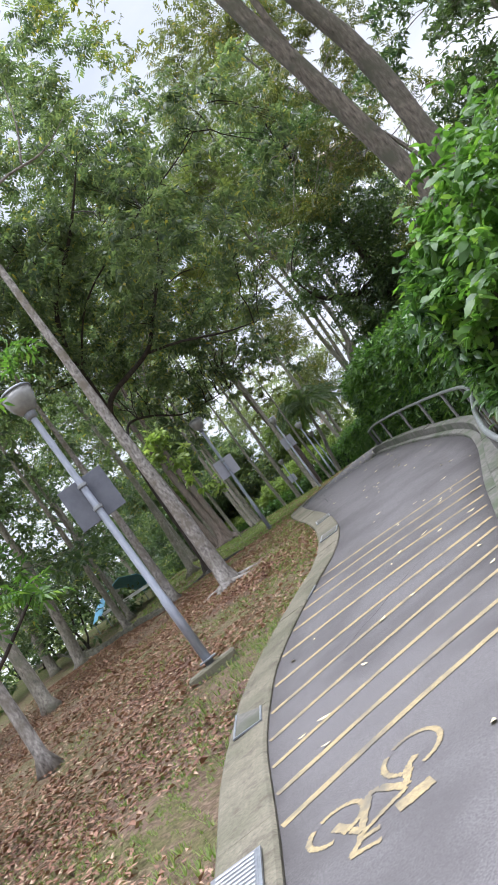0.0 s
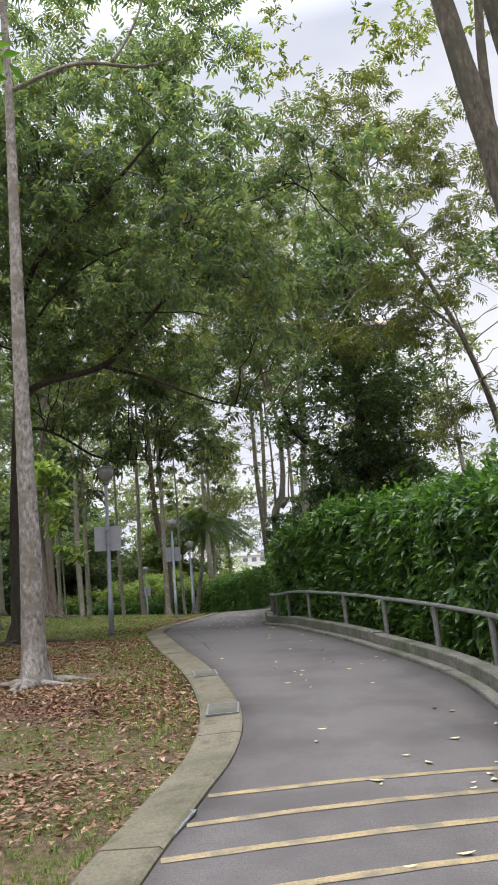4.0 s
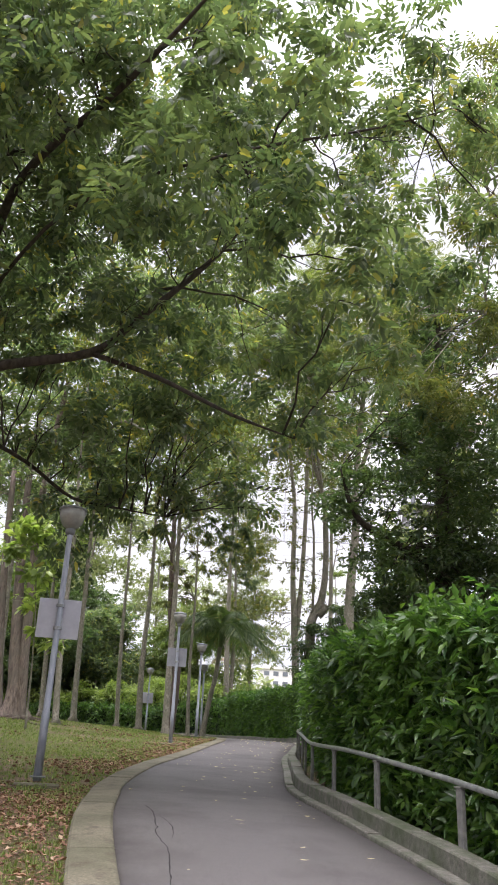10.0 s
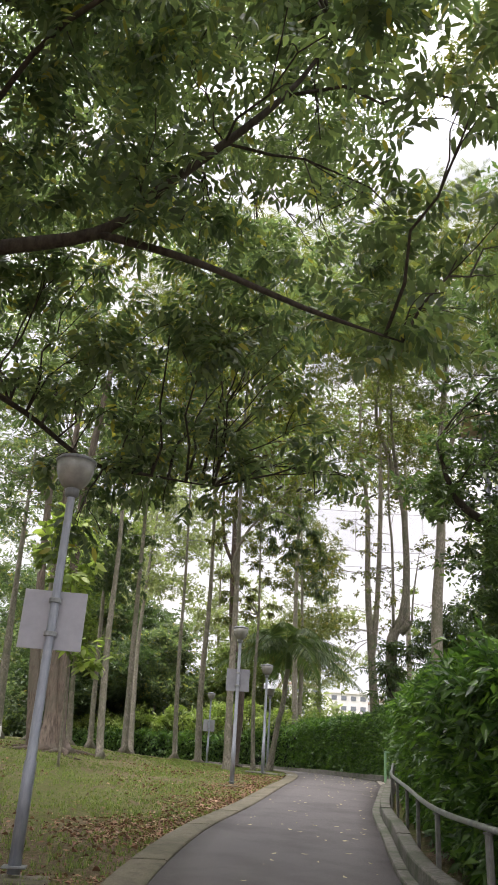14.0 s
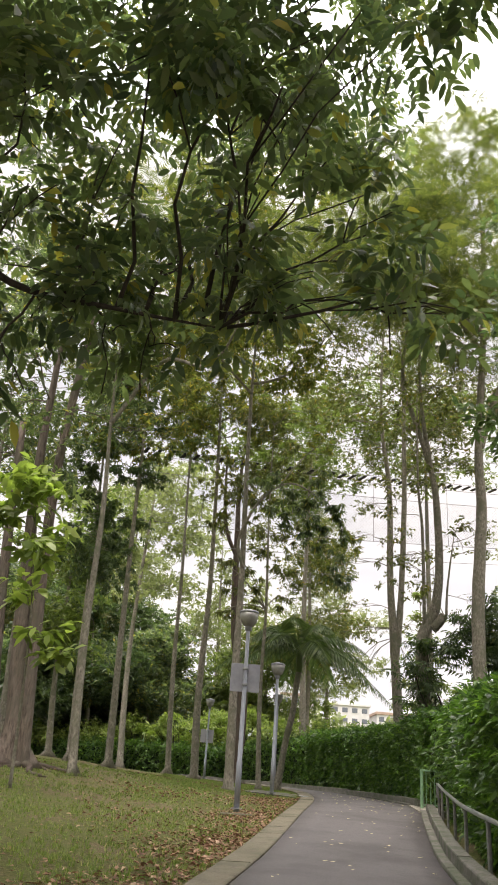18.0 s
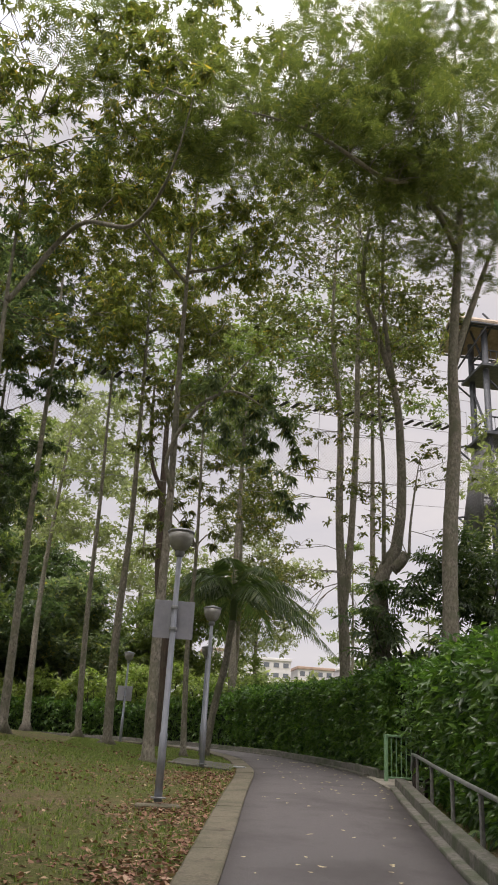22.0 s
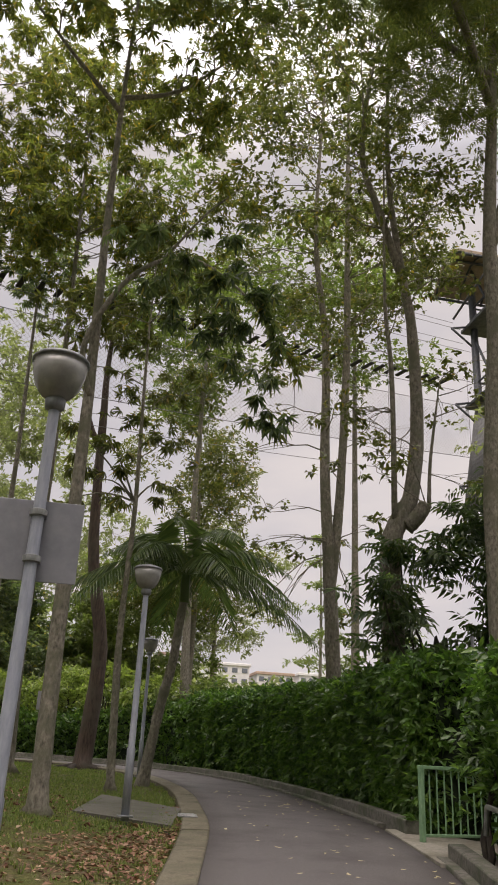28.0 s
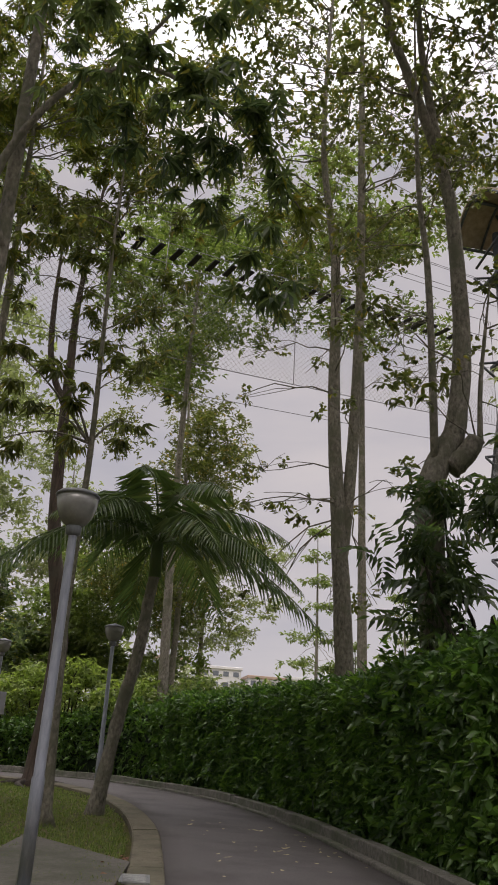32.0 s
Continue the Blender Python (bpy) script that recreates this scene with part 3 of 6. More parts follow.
def strip(name, left, right, lift, thick, mat, label, category):
    """A sheet between two lines, on the ground, with its edges turned down."""
    n = len(left)
    rows = []
    for k in range(n):
        a, b = left[k], right[k]
        cross = [a + (b - a) * t for t in np.linspace(0, 1, 7)]
        za = [float(zg(*q)) for q in ((a + b) / 2,)][0]
        rows.append([(a[0], a[1], za + lift - thick)] + [(q[0], q[1], za + lift + 0.02 * math.sin(math.pi * t)) for q, t in zip(cross, np.linspace(0, 1, 7))] + [(b[0], b[1], za + lift - thick)])
    w = len(rows[0])
    verts = [v for r in rows for v in r]
    faces = [(i * w + j, i * w + j + 1, (i + 1) * w + j + 1, (i + 1) * w + j) for i in range(n - 1) for j in range(w - 1)]
    return tagged(put(name, mesh_of(name, verts, faces, mat, False)), label, category, kind="structure")


strip("path", L_IN, R_IN, 0.0, 0.15, M_ASPHALT, "worn grey asphalt footpath with fallen leaves", "path")


def near_z(x, y):
    """The path's surface height beside it."""
    k = int(np.argmin((L_IN[:, 0] - x) ** 2 + (L_IN[:, 1] - y) ** 2))
    m = int(np.argmin((R_IN[:, 0] - x) ** 2 + (R_IN[:, 1] - y) ** 2))
    q = (L_IN[k] + R_IN[k]) / 2 if np.hypot(*(L_IN[k] - (x, y))) < np.hypot(*(R_IN[m] - (x, y))) else (L_IN[m] + R_IN[m]) / 2
    return float(zg(*q))


def kerb_run(name, line, inner, outer, height, length, gap, mat, label, piece, first=0, last=10 ** 6, top_drop=0.0, jitter=0.004, gap_y=None):
    """A run of cast kerb lengths, each an object of its own, along a line."""
    root = tagged(new(name), label, "kerb", kind="structure")
    rng = np.random.default_rng(11)
    d = np.r_[0, np.cumsum(np.linalg.norm(np.diff(line, axis=0), axis=1))]
    s = 0.0
    ia, ib = beside(line, inner), beside(line, outer)
    count = 0
    while s < d[-1] - length:
        mid_y = float(np.interp(s + length / 2, d, line[:, 1]))
        if first <= count < last and not (gap_y and gap_y[0] < mid_y < gap_y[1]):
            stations = np.linspace(s + gap / 2, s + length - gap / 2, 5)
            vs = []
            lift = rng.uniform(-jitter, jitter)
            for q in stations:
                pa = np.array([np.interp(q, d, ia[:, k]) for k in (0, 1)])
                pb = np.array([np.interp(q, d, ib[:, k]) for k in (0, 1)])
                z = float(np.interp(q, d, LINE_Z[name])) + lift
                e = (pb - pa) * 0.06
                for p, h in ((pa, -0.3), (pa, height - 0.015), (pa + e, height), (pb - e, height - top_drop), (pb, height - top_drop - 0.015), (pb, -0.3)):
                    vs.append((p[0], p[1], z + h))
            fs = [(i * 6 + j, i * 6 + j + 1, i * 6 + j + 7, i * 6 + j + 6) for i in range(4) for j in range(5)]
            fs += [(0, 1, 2, 3, 4, 5)[::-1], (24, 25, 26, 27, 28, 29)]
            me = mesh_of(piece, vs, fs, mat)
            me.flip_normals() if inner > outer else None
            put(piece, me, root)
        s += length
        count += 1
    return root


LINE_Z = {"kerb_left": np.array([near_z(*q) for q in L_IN]), "kerb_right": np.array([near_z(*q) for q in R_IN])}
kerb_run("kerb_left", L_IN, -0.004, -0.41, 0.03, 1.25, 0.008, M_KERB, "pale grey concrete edging strip beside the lawn", "slab", top_drop=0.01)
LINE_Z["gutter"] = LINE_Z["kerb_right"]
kerb_run("gutter", R_IN, 0.004, 0.15, 0.05, 1.1, 0.012, M_WALL, "narrow stained concrete gutter strip beside the asphalt", "strip", jitter=0.006, gap_y=(44.6, 47.4))
kerb_run("kerb_right", R_IN, 0.155, 0.36, 0.2, 2.2, 0.016, M_WALL, "stained low concrete beam kerb below the hedge", "block", jitter=0.014, gap_y=(44.2, 47.6))


def bar(a, b, width, mat, name, root, lift=0.0042):
    """A painted bar from a to b on the asphalt, ends a little ragged."""
    a, b = np.array(a, float), np.array(b, float)
    n = 14
    t = (b - a) / np.linalg.norm(b - a)
    s = np.array([-t[1], t[0]])
    rng = np.random.default_rng(int(abs(a[0] * 1000 + a[1] * 77)))
    vs = []
    for k in range(n):
        p = a + (b - a) * k / (n - 1)
        for sg in (-1, 1):
            q = p + s * sg * (width / 2 + rng.uniform(-0.006, 0.006))
            vs.append((q[0], q[1], path_z(q[0], q[1]) + lift))
    fs = [(2 * i, 2 * i + 2, 2 * i + 3, 2 * i + 1) for i in range(n - 1)]
    return put(name, mesh_of(name, vs, fs, mat), root)


def path_z(x, y):
    """The height of the asphalt's crowned surface."""
    k = int(np.argmin((L_IN[:, 0] + R_IN[:, 0] - 2 * x) ** 2 + (L_IN[:, 1] + R_IN[:, 1] - 2 * y) ** 2))
    best = None
    for j in range(max(0, k - 14), min(len(L_IN) - 1, k + 14)):
        a, b, c, d = L_IN[j], R_IN[j], L_IN[j + 1], R_IN[j + 1]
        m0, m1 = (a + b) / 2, (c + d) / 2
        u = (b - a) / np.linalg.norm(b - a)
        nrm = np.array([-u[1], u[0]])
        h0 = float(np.dot(np.array([x, y]) - m0, nrm))
        u1 = (d - c) / np.linalg.norm(d - c)
        h1 = float(np.dot(np.array([x, y]) - m1, np.array([-u1[1], u1[0]])))
        if h0 >= 0 >= h1:
            f = h0 / (h0 - h1 + 1e-9)
            la, rb = a + (c - a) * f, b + (d - b) * f
            t = float(np.clip(np.dot(np.array([x, y]) - la, rb - la) / np.dot(rb - la, rb - la), 0, 1))
            best = float(zg(*m0)) * (1 - f) + float(zg(*m1)) * f + 0.02 * math.sin(math.pi * t)
            break
    return best if best is not None else float(zg(x, y)) + 0.01


markings = tagged(new("road_marking"), "yellow painted rumble bars across the asphalt", "road marking", kind="structure")
for y0, y1 in zip((5.8, 6.3, 6.83, 7.45, 8.14, 8.85, 9.62, 10.24, 10.76, 11.23, 11.71), (6.56, 7.05, 7.69, 8.31, 8.9, 9.32, 9.82, 10.27, 10.75, 11.22, 11.66)):
    bar((float(left_x(y0)) + 0.02, y0), (float(right_x(y1)) - 0.05, y1), 0.072, M_PAINT, "bar", markings)


def bicycle_mark():
    """The painted bicycle on the path."""
    root = tagged(new("bicycle_marking"), "worn yellow painted bicycle symbol on the asphalt", "road marking", kind="structure")

    def stroke(points, w=0.035):
        for a, b in zip(points, points[1:]):
            bar(a, b, w, M_PAINT, "stroke", root)

    rear, front = ((0.05, 5.36), 0.16, 0.15), ((0.53, 5.54), 0.17, 0.2)
    for (cx, cy), rx, ry in (rear, front):
        ring = [(cx + rx * math.cos(q), cy + ry * math.sin(q)) for q in np.linspace(0.35, 0.35 + 2 * math.pi, 19)]
        for a, b in ((0, 6), (6, 13), (13, 19)):
            stroke([ring[k] for k in range(a, b)], 0.034)
    stroke([(0.04, 5.34), (0.12, 5.22)], 0.06)
    stroke([(0.12, 5.2), (0.17, 5.12), (0.25, 5.42), (0.31, 5.41)], 0.045)
    stroke([(0.31, 5.4), (0.44, 5.23)], 0.05)
    stroke([(0.16, 5.09), (0.31, 5.16), (0.44, 5.21)], 0.035)
    stroke([(0.44, 5.23), (0.48, 5.4), (0.54, 5.47)], 0.045)
    stroke([(0.16, 5.1), (0.15, 5.04), (0.09, 4.97), (0.25, 4.93)], 0.035)
    stroke([(0.15, 5.06), (0.26, 5.04)], 0.035)
    stroke([(0.36, 5.08), (0.56, 5.11)], 0.1)


bicycle_mark()


def drain_cover(x, y, turn, w, d, slots):
    """A drain cover let into the edging."""
    root = new("drain_cover")
    c, s = math.cos(math.radians(turn)), math.sin(math.radians(turn))
    rise = math.degrees(math.atan((near_z(x - s * 0.3, y + c * 0.3) - near_z(x + s * 0.3, y - c * 0.3)) / 0.6))
    root.matrix_basis = pose(x, y, near_z(x, y) + 0.019, 0, 0, turn) @ pose(0, 0, 0, rise)
    tagged(root, "grey steel drain cover set in the concrete edging", "drain cover")
    bm = box(w, d, 0.012)
    part("cover", bm, M_PAD if slots == 0 else M_GALV_DARK, root)
    bm = bmesh.new()
    for sx in (-1, 1):
        box(0.02, d + 0.04, 0.0135, (sx * (w / 2 + 0.012), 0, 0), bm=bm)
    for sy in (-1, 1):
        box(w, 0.02, 0.0135, (0, sy * (d / 2 + 0.01), 0), bm=bm)
    part("frame", bm, M_GALV_DARK, root)
    for k in range(slots):
        part("slat", box(w * 0.9, 0.014, 0.01, (0, -d / 2 + d * (k + 0.5) / slots, 0.011), 0.003), M_RAIL, root)
    return root


drain_cover(-0.59, 8.4, 2, 0.24, 0.72, 0)
drain_cover(-0.5, 5.3, 4, 0.26, 0.6, 12)
drain_cover(0.19, 11.25, -26, 0.27, 0.5, 0)
drain_cover(1.0, 14.2, -9, 0.28, 0.5, 0)
drain_cover(1.12, 16.85, -2, 0.27, 0.5, 0)
drain_cover(4.95, 48.3, -6, 0.27, 0.5, 9)

# ---- railing ----


def railing():
    root = tagged(new("railing"), "grey steel handrail on flat posts along the hedge", "railing")
    line = even(beside(R_IN, 0.4), 0.25)
    keep = line[(line[:, 1] > 6.3) & (line[:, 1] < 43.6) & (line[:, 0] < 12)]
    z = np.array([near_z(*q) for q in keep])
    z = np.convolve(np.pad(z, 4, "edge"), np.ones(9) / 9, "valid")
    top = np.column_stack([keep, z + 0.74])
    drop = top[-1] + (0.04, 0.1, -0.08)
    low = top[-1] + (0.0, 0.06, -0.3)
    start = [top[0] + (0, -0.08, -0.3), top[0] + (0, -0.12, -0.08)]
    v, f = tube_arrays(np.vstack([start, top, [drop, low]]), np.full(len(top) + 4, 0.03), 10)
    me = tri_mesh("rail", v, f, M_RAIL)
    me.polygons.foreach_set("use_smooth", np.ones(len(me.polygons), bool))
    put("rail", me, root)
    d = np.r_[0, np.cumsum(np.linalg.norm(np.diff(top, axis=0), axis=1))]
    s = 0.3
    post = None
    while s < d[-1]:
        p = [float(np.interp(s, d, top[:, k])) for k in range(3)]
        q = [float(np.interp(s + 0.1, d, top[:, k])) for k in range(3)]
        ang = math.degrees(math.atan2(q[0] - p[0], q[1] - p[1]))
        if post is None:
            bm = box(0.045, 0.11, 0.92, (0, 0, -0.95), 0.008)
            box(0.07, 0.12, 0.02, (0, 0, -0.05), 0.004, bm)
            me = bpy.data.meshes.new("post")
            bm.to_mesh(me)
            bm.free()
            me.materials.append(M_POST)
            post = me
        put("post", post, root, at=pose(p[0], p[1], p[2], 0, 0, -ang))
        s += 2.04


railing()

# ---- lamps with sign backs ----


def street_lamp(x, y, height, sign_z=None, turn=0.0, pad=True, lean=(0, 0), back=None):
    """A park lamp: square concrete foot, tapered pole, bowl head with a lid."""
    z = float(zg(x, y))
    root = new("street_lamp")
    root.matrix_basis = pose(x, y, z, lean[0], lean[1], turn)
    tagged(root, "grey steel park lamp with bowl head" + (" and square sign back" if sign_z else ""), "street lamp", "lamps along the path")
    if pad:
        part("footing", box(0.66, 0.52, 0.36, (0, 0, -0.335 + (0.02 if y < 20 else 0)), 0.02), M_KERB, root, "mossy concrete footing")
    part("pole", lathe([(0.06, 0.05), (0.06, 1.0), (0.05, 1.02), (0.042, height - 0.5), (0.042, height - 0.42)], 14), M_GALV, root, soft=True)
    part("base_plate", box(0.22, 0.22, 0.02, (0, 0, 0.1), 0.004), M_GALV_DARK, root)
    h = height - 0.42
    part("collar", lathe([(0.05, h - 0.06), (0.075, h - 0.04), (0.08, h + 0.03), (0.06, h + 0.05)], 16), M_GALV_DARK, root, soft=True)
    part("bowl", lathe([(0.07, h + 0.04), (0.12, h + 0.07), (0.17, h + 0.14), (0.2, h + 0.24), (0.215, h + 0.35)], 24), M_LAMP_BOWL, root, "smoky translucent bowl", soft=True)
    part("lid", lathe([(0.222, h + 0.34), (0.226, h + 0.36), (0.2, h + 0.385), (0.08, h + 0.42), (0.02, h + 0.44)], 24), M_GALV_DARK, root, soft=True)
    if sign_z:
        sign = part("sign", box(0.64, 0.012, 0.6, (0.0, 0.075, sign_z), 0.004), back or M_BACKPANEL, root, "plain grey back of a square sign")
        for k in (0.12, 0.46):
            part("clamp", lathe([(0.058, sign_z + k), (0.066, sign_z + k + 0.005), (0.066, sign_z + k + 0.045), (0.058, sign_z + k + 0.05)], 12), M_RAIL, sign)
            part("bracket", box(0.12, 0.02, 0.04, (0, 0.06, sign_z + k + 0.005), 0.004), M_BACKPANEL, sign)
    return root


M_LAMP_BOWL = grain("smoky_lamp_bowl", (0.2, 0.2, 0.19), (0.34, 0.34, 0.32), 5, 0.25, bump=0.02, dist=0.002, metal=0.1)
street_lamp(-1.13, 11.2, 4.3, 2.26, 8, lean=(0, -1.9), back=M_BACKBLUE)
street_lamp(-0.12, 25.6, 4.15, 2.06, 6)
street_lamp(2.51, 40.25, 4.2, 2.42, -2, back=M_BACKDARK)
street_lamp(3.87, 47.0, 3.72, None, 0, False)
street_lamp(4.95, 57.5, 3.72, None, 0, False)
street_lamp(2.2, 63.2, 3.72, 1.7, 14, False)

# ---- hedges ----


def hedge(label, line, inner, depth, heights, count, leaf, size, seed, ends=True):
    """A clipped hedge: a dark core coloured as inner shade, under a skin of leaves."""
    root = tagged(new("hedge"), label, "hedge")
    a = even(line, 0.5)
    rng = np.random.default_rng(seed)
    d = np.r_[0, np.cumsum(np.linalg.norm(np.diff(a, axis=0), axis=1))]
    hs = np.interp(a[:, 1] if heights[0] == "y" else d, heights[1], heights[2])
    z = np.array([near_z(*q) for q in a])
    f0, f1 = beside(a, inner + 0.16), beside(a, inner + depth - 0.16)
    rows = []
    for k in range(len(a)):
        w = 0.08 * math.sin(k * 0.9) + 0.06 * math.sin(k * 2.3)
        h = hs[k] - 0.14 + w
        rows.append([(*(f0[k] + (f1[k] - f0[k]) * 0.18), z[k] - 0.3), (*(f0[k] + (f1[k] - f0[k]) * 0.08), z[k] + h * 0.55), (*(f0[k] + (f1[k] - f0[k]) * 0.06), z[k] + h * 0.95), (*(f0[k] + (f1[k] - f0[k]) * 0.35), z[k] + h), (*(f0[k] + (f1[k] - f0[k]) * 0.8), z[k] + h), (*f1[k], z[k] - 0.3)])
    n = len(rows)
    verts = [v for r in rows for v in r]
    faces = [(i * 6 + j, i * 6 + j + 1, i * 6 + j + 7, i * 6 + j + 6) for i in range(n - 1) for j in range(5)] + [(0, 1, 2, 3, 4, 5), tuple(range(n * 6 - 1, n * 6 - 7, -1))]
    # solid core, its dark colour painted as the shade behind the leaves
    put("shade_core", mesh_of("shade_core", verts, faces, M_CORE_SHADE), root, "dark core coloured as the shade inside the hedge")
    temps = [spray("plain", size, rng) for _ in range(6)]
    out = []
    for k in range(6):
        m = count // 6
        s = rng.uniform(0, d[-1], m)
        u = rng.uniform(0, 1, m)
        h = np.interp(s, d, hs)
        pos = np.empty((m, 3))
        cx = [np.interp(s, d, beside(a, inner)[:, q]) for q in (0, 1)]
        dx = [np.interp(s, d, beside(a, inner + depth)[:, q]) for q in (0, 1)]
        zz = np.interp(s, d, z)
        lump = 0.09 * np.sin(s * 1.9 + k) + 0.07 * np.sin(s * 4.1) + 0.05 * np.sin(s * 0.7)
        side = u < 0.6
        q = np.where(side, rng.uniform(0, 1, m) ** 0.85, 1.0)
        back = np.where(side, 0.03 + 0.15 * (1 - q) ** 1.3 + rng.normal(0, 0.03, m), rng.uniform(0.05, 1.0, m))
        back = back + np.where(side, lump * 0.35, 0)
        top = np.where(side, q * h * 0.98, h + rng.normal(0, 0.06, m) - 0.12 * np.clip(0.3 - back, 0, 1)) + lump * q
        stray = (rng.uniform(0, 1, m) < 0.02) & ~side
        top = top + np.where(stray, rng.uniform(0.05, 0.3, m), 0)
        pos[:, 0] = cx[0] + (dx[0] - cx[0]) * back
        pos[:, 1] = cx[1] + (dx[1] - cx[1]) * back
        pos[:, 2] = zz + np.maximum(0.06, top)
        out.append(strew(temps[k], pos, turned(m, rng, 0.75), rng.uniform(0.7, 1.25, m)))
    for end in (0, -1):
        m = 500
        q, u = rng.uniform(0, 1, m), rng.uniform(0, 1, m)
        p0, p1 = beside(a, inner)[end], beside(a, inner + depth)[end]
        xy = p0 + (p1 - p0) * u[:, None] + rng.normal(0, 0.06, (m, 2))
        out.append(strew(temps[0], np.column_stack([xy, z[end] + 0.08 + q * hs[end] * 0.98]), turned(m, rng, 0.75), rng.uniform(0.7, 1.25, m)))
    v, f = gather(out)
    tagged(put("leafage", tri_mesh("leafage", v, f, leaf), root), kind="stuff")
    return root


k0 = R_IN[(R_IN[:, 1] > 9.5) & (R_IN[:, 1] < 44.0) & (R_IN[:, 0] < 9)]
hedge("tall clipped dark green hedge behind the handrail", k0, 0.62, 1.7, ("y", [9, 14, 20, 30, 44], [2.1, 2.35, 2.3, 2.3, 2.36]), 37000, M_HEDGE, 0.135, 21)
i0 = int(np.argmin(np.abs(R_IN[:, 1] - 46.9)))
k1 = R_IN[i0:i0 + 31]
# low dark hedge added to give the shrub row its shaded base
hedge("low dark hedge put in as the shaded foot of the shrub row", R_IN[i0 + 31:i0 + 58], 0.7, 1.8, ("d", [0, 3, 6, 20, 40], [2.4, 2.1, 1.7, 1.6, 1.7]), 12000, M_HEDGE, 0.18, 24)
hedge("tall dark green hedge round the outside of the bend", k1, 0.34, 1.8, ("d", [0, 8, 20, 60], [2.45, 2.45, 2.6, 2.6]), 22000, M_HEDGE, 0.15, 22)

k2 = smooth([(7.9, 42.6), (8.8, 44.3), (9.3, 46.2), (9.4, 48.4)], 6)
hedge("leafy hedge behind the green gate", k2, 0.0, 1.4, ("d", [0, 6], [2.7, 2.5]), 3600, M_HEDGE, 0.17, 23)

# ---- gate ----


def gate():
    root = new("gate")
    root.matrix_basis = pose(8.35, 46.1, float(zg(7.9, 46.0)) - 0.02, 0, 0, 12)
    tagged(root, "green painted steel gate of upright bars at the hedge", "gate")
    for x in (-0.42, 0.9):
        part("gate_post", box(0.07, 0.07, 1.05, (x, 0, 0), 0.006), M_GREEN, root)
    part("top_rail", box(1.4, 0.075, 0.05, (0.24, 0, 1.0), 0.006), M_GREEN, root)
    part("bottom_rail", box(1.26, 0.04, 0.04, (0.24, 0, 0.12), 0.006), M_GREEN, root)
    for k in range(9):
        ob = part("bar", box(0.016, 0.016, 0.86, (0, 0, 0.15)), M_GREEN, root, at=pose(-0.28 + 0.13 * k, 0, 0))


gate()


M_LANDING = grain("pale_concrete", (0.2, 0.185, 0.155), (0.36, 0.335, 0.285), 18, 0.9, bump=0.3, dist=0.006, stain=(0.17, 0.155, 0.12), stain_scale=1.6)


def landing():
    """The concrete slab between path and gate."""
    z = float(zg(7.6, 45.6))
    vs = [(7.36, 44.2), (8.1, 44.0), (9.1, 46.0), (8.3, 47.3), (7.92, 47.4)]
    top = [(x, y, z + 0.045 + 0.05 * (y - 45.6) * 0.9) for x, y in vs]
    low = [(x, y, z - 0.2) for x, y in vs]
    n = len(vs)
    fs = [tuple(range(n)), tuple(range(2 * n - 1, n - 1, -1))] + [(k, n + k, n + (k + 1) % n, (k + 1) % n) for k in range(n)]
    me = mesh_of("landing", top + low, fs, M_LANDING)
    tagged(put("landing", me), "pale concrete slab in front of the gate", "slab", kind="structure")


landing()


def pad():
    """The concrete square in the lawn by the lamp."""
    z = float(zg(4.1, 49.2))
    vs = [(3.15, 47.9), (4.5, 46.75), (5.0, 49.4), (3.75, 51.6)]
    top = [(x, y, float(zg(x, y)) + 0.04) for x, y in vs]
    low = [(x, y, z - 0.3) for x, y in vs]
    fs = [(0, 1, 2, 3), (7, 6, 5, 4)] + [(k, 4 + k, 4 + (k + 1) % 4, (k + 1) % 4) for k in range(4)]
    tagged(put("concrete_pad", mesh_of("concrete_pad", top + low, fs, M_PAD)), "low grey concrete pad sunk in the lawn", "slab", kind="structure")


pad()

# ---- trees ----
# the big spreading tree whose limb crosses above the lawn and path
big_limb = [(-2.1, 25.1, 6.6), (-1.6, 24.7, 7.0), (-0.1, 24.6, 7.4), (0.55, 24.5, 8.0), (1.9, 24.5, 9.6), (2.5, 24.5, 10.8)]
big_limb2 = [(-0.1, 24.6, 7.4), (1.0, 24.4, 7.0), (2.2, 24.2, 6.4), (3.2, 24.2, 6.1)]
big_limb3 = [(-2.1, 25.1, 9.0), (-1.4, 23.5, 9.8), (0.2, 22.0, 10.6), (1.6, 20.6, 11.6)]
big_limb4 = [(-2.1, 25.1, 5.6), (-1.9, 26.4, 6.4), (-1.3, 27.6, 6.5), (-0.4, 28.0, 6.0), (0.5, 28.1, 5.9), (1.4, 28.1, 5.8)]
big_limb5 = [(-2.1, 25.1, 8.2), (-0.6, 23.6, 9.4), (1.8, 22.8, 10.2), (4.2, 22.6, 11.0), (5.8, 22.8, 12.0)]
big_limb6 = [(-2.2, 25.0, 11.5), (-1.2, 26.8, 13.0), (0.2, 28.8, 13.8), (1.6, 30.8, 14.4)]
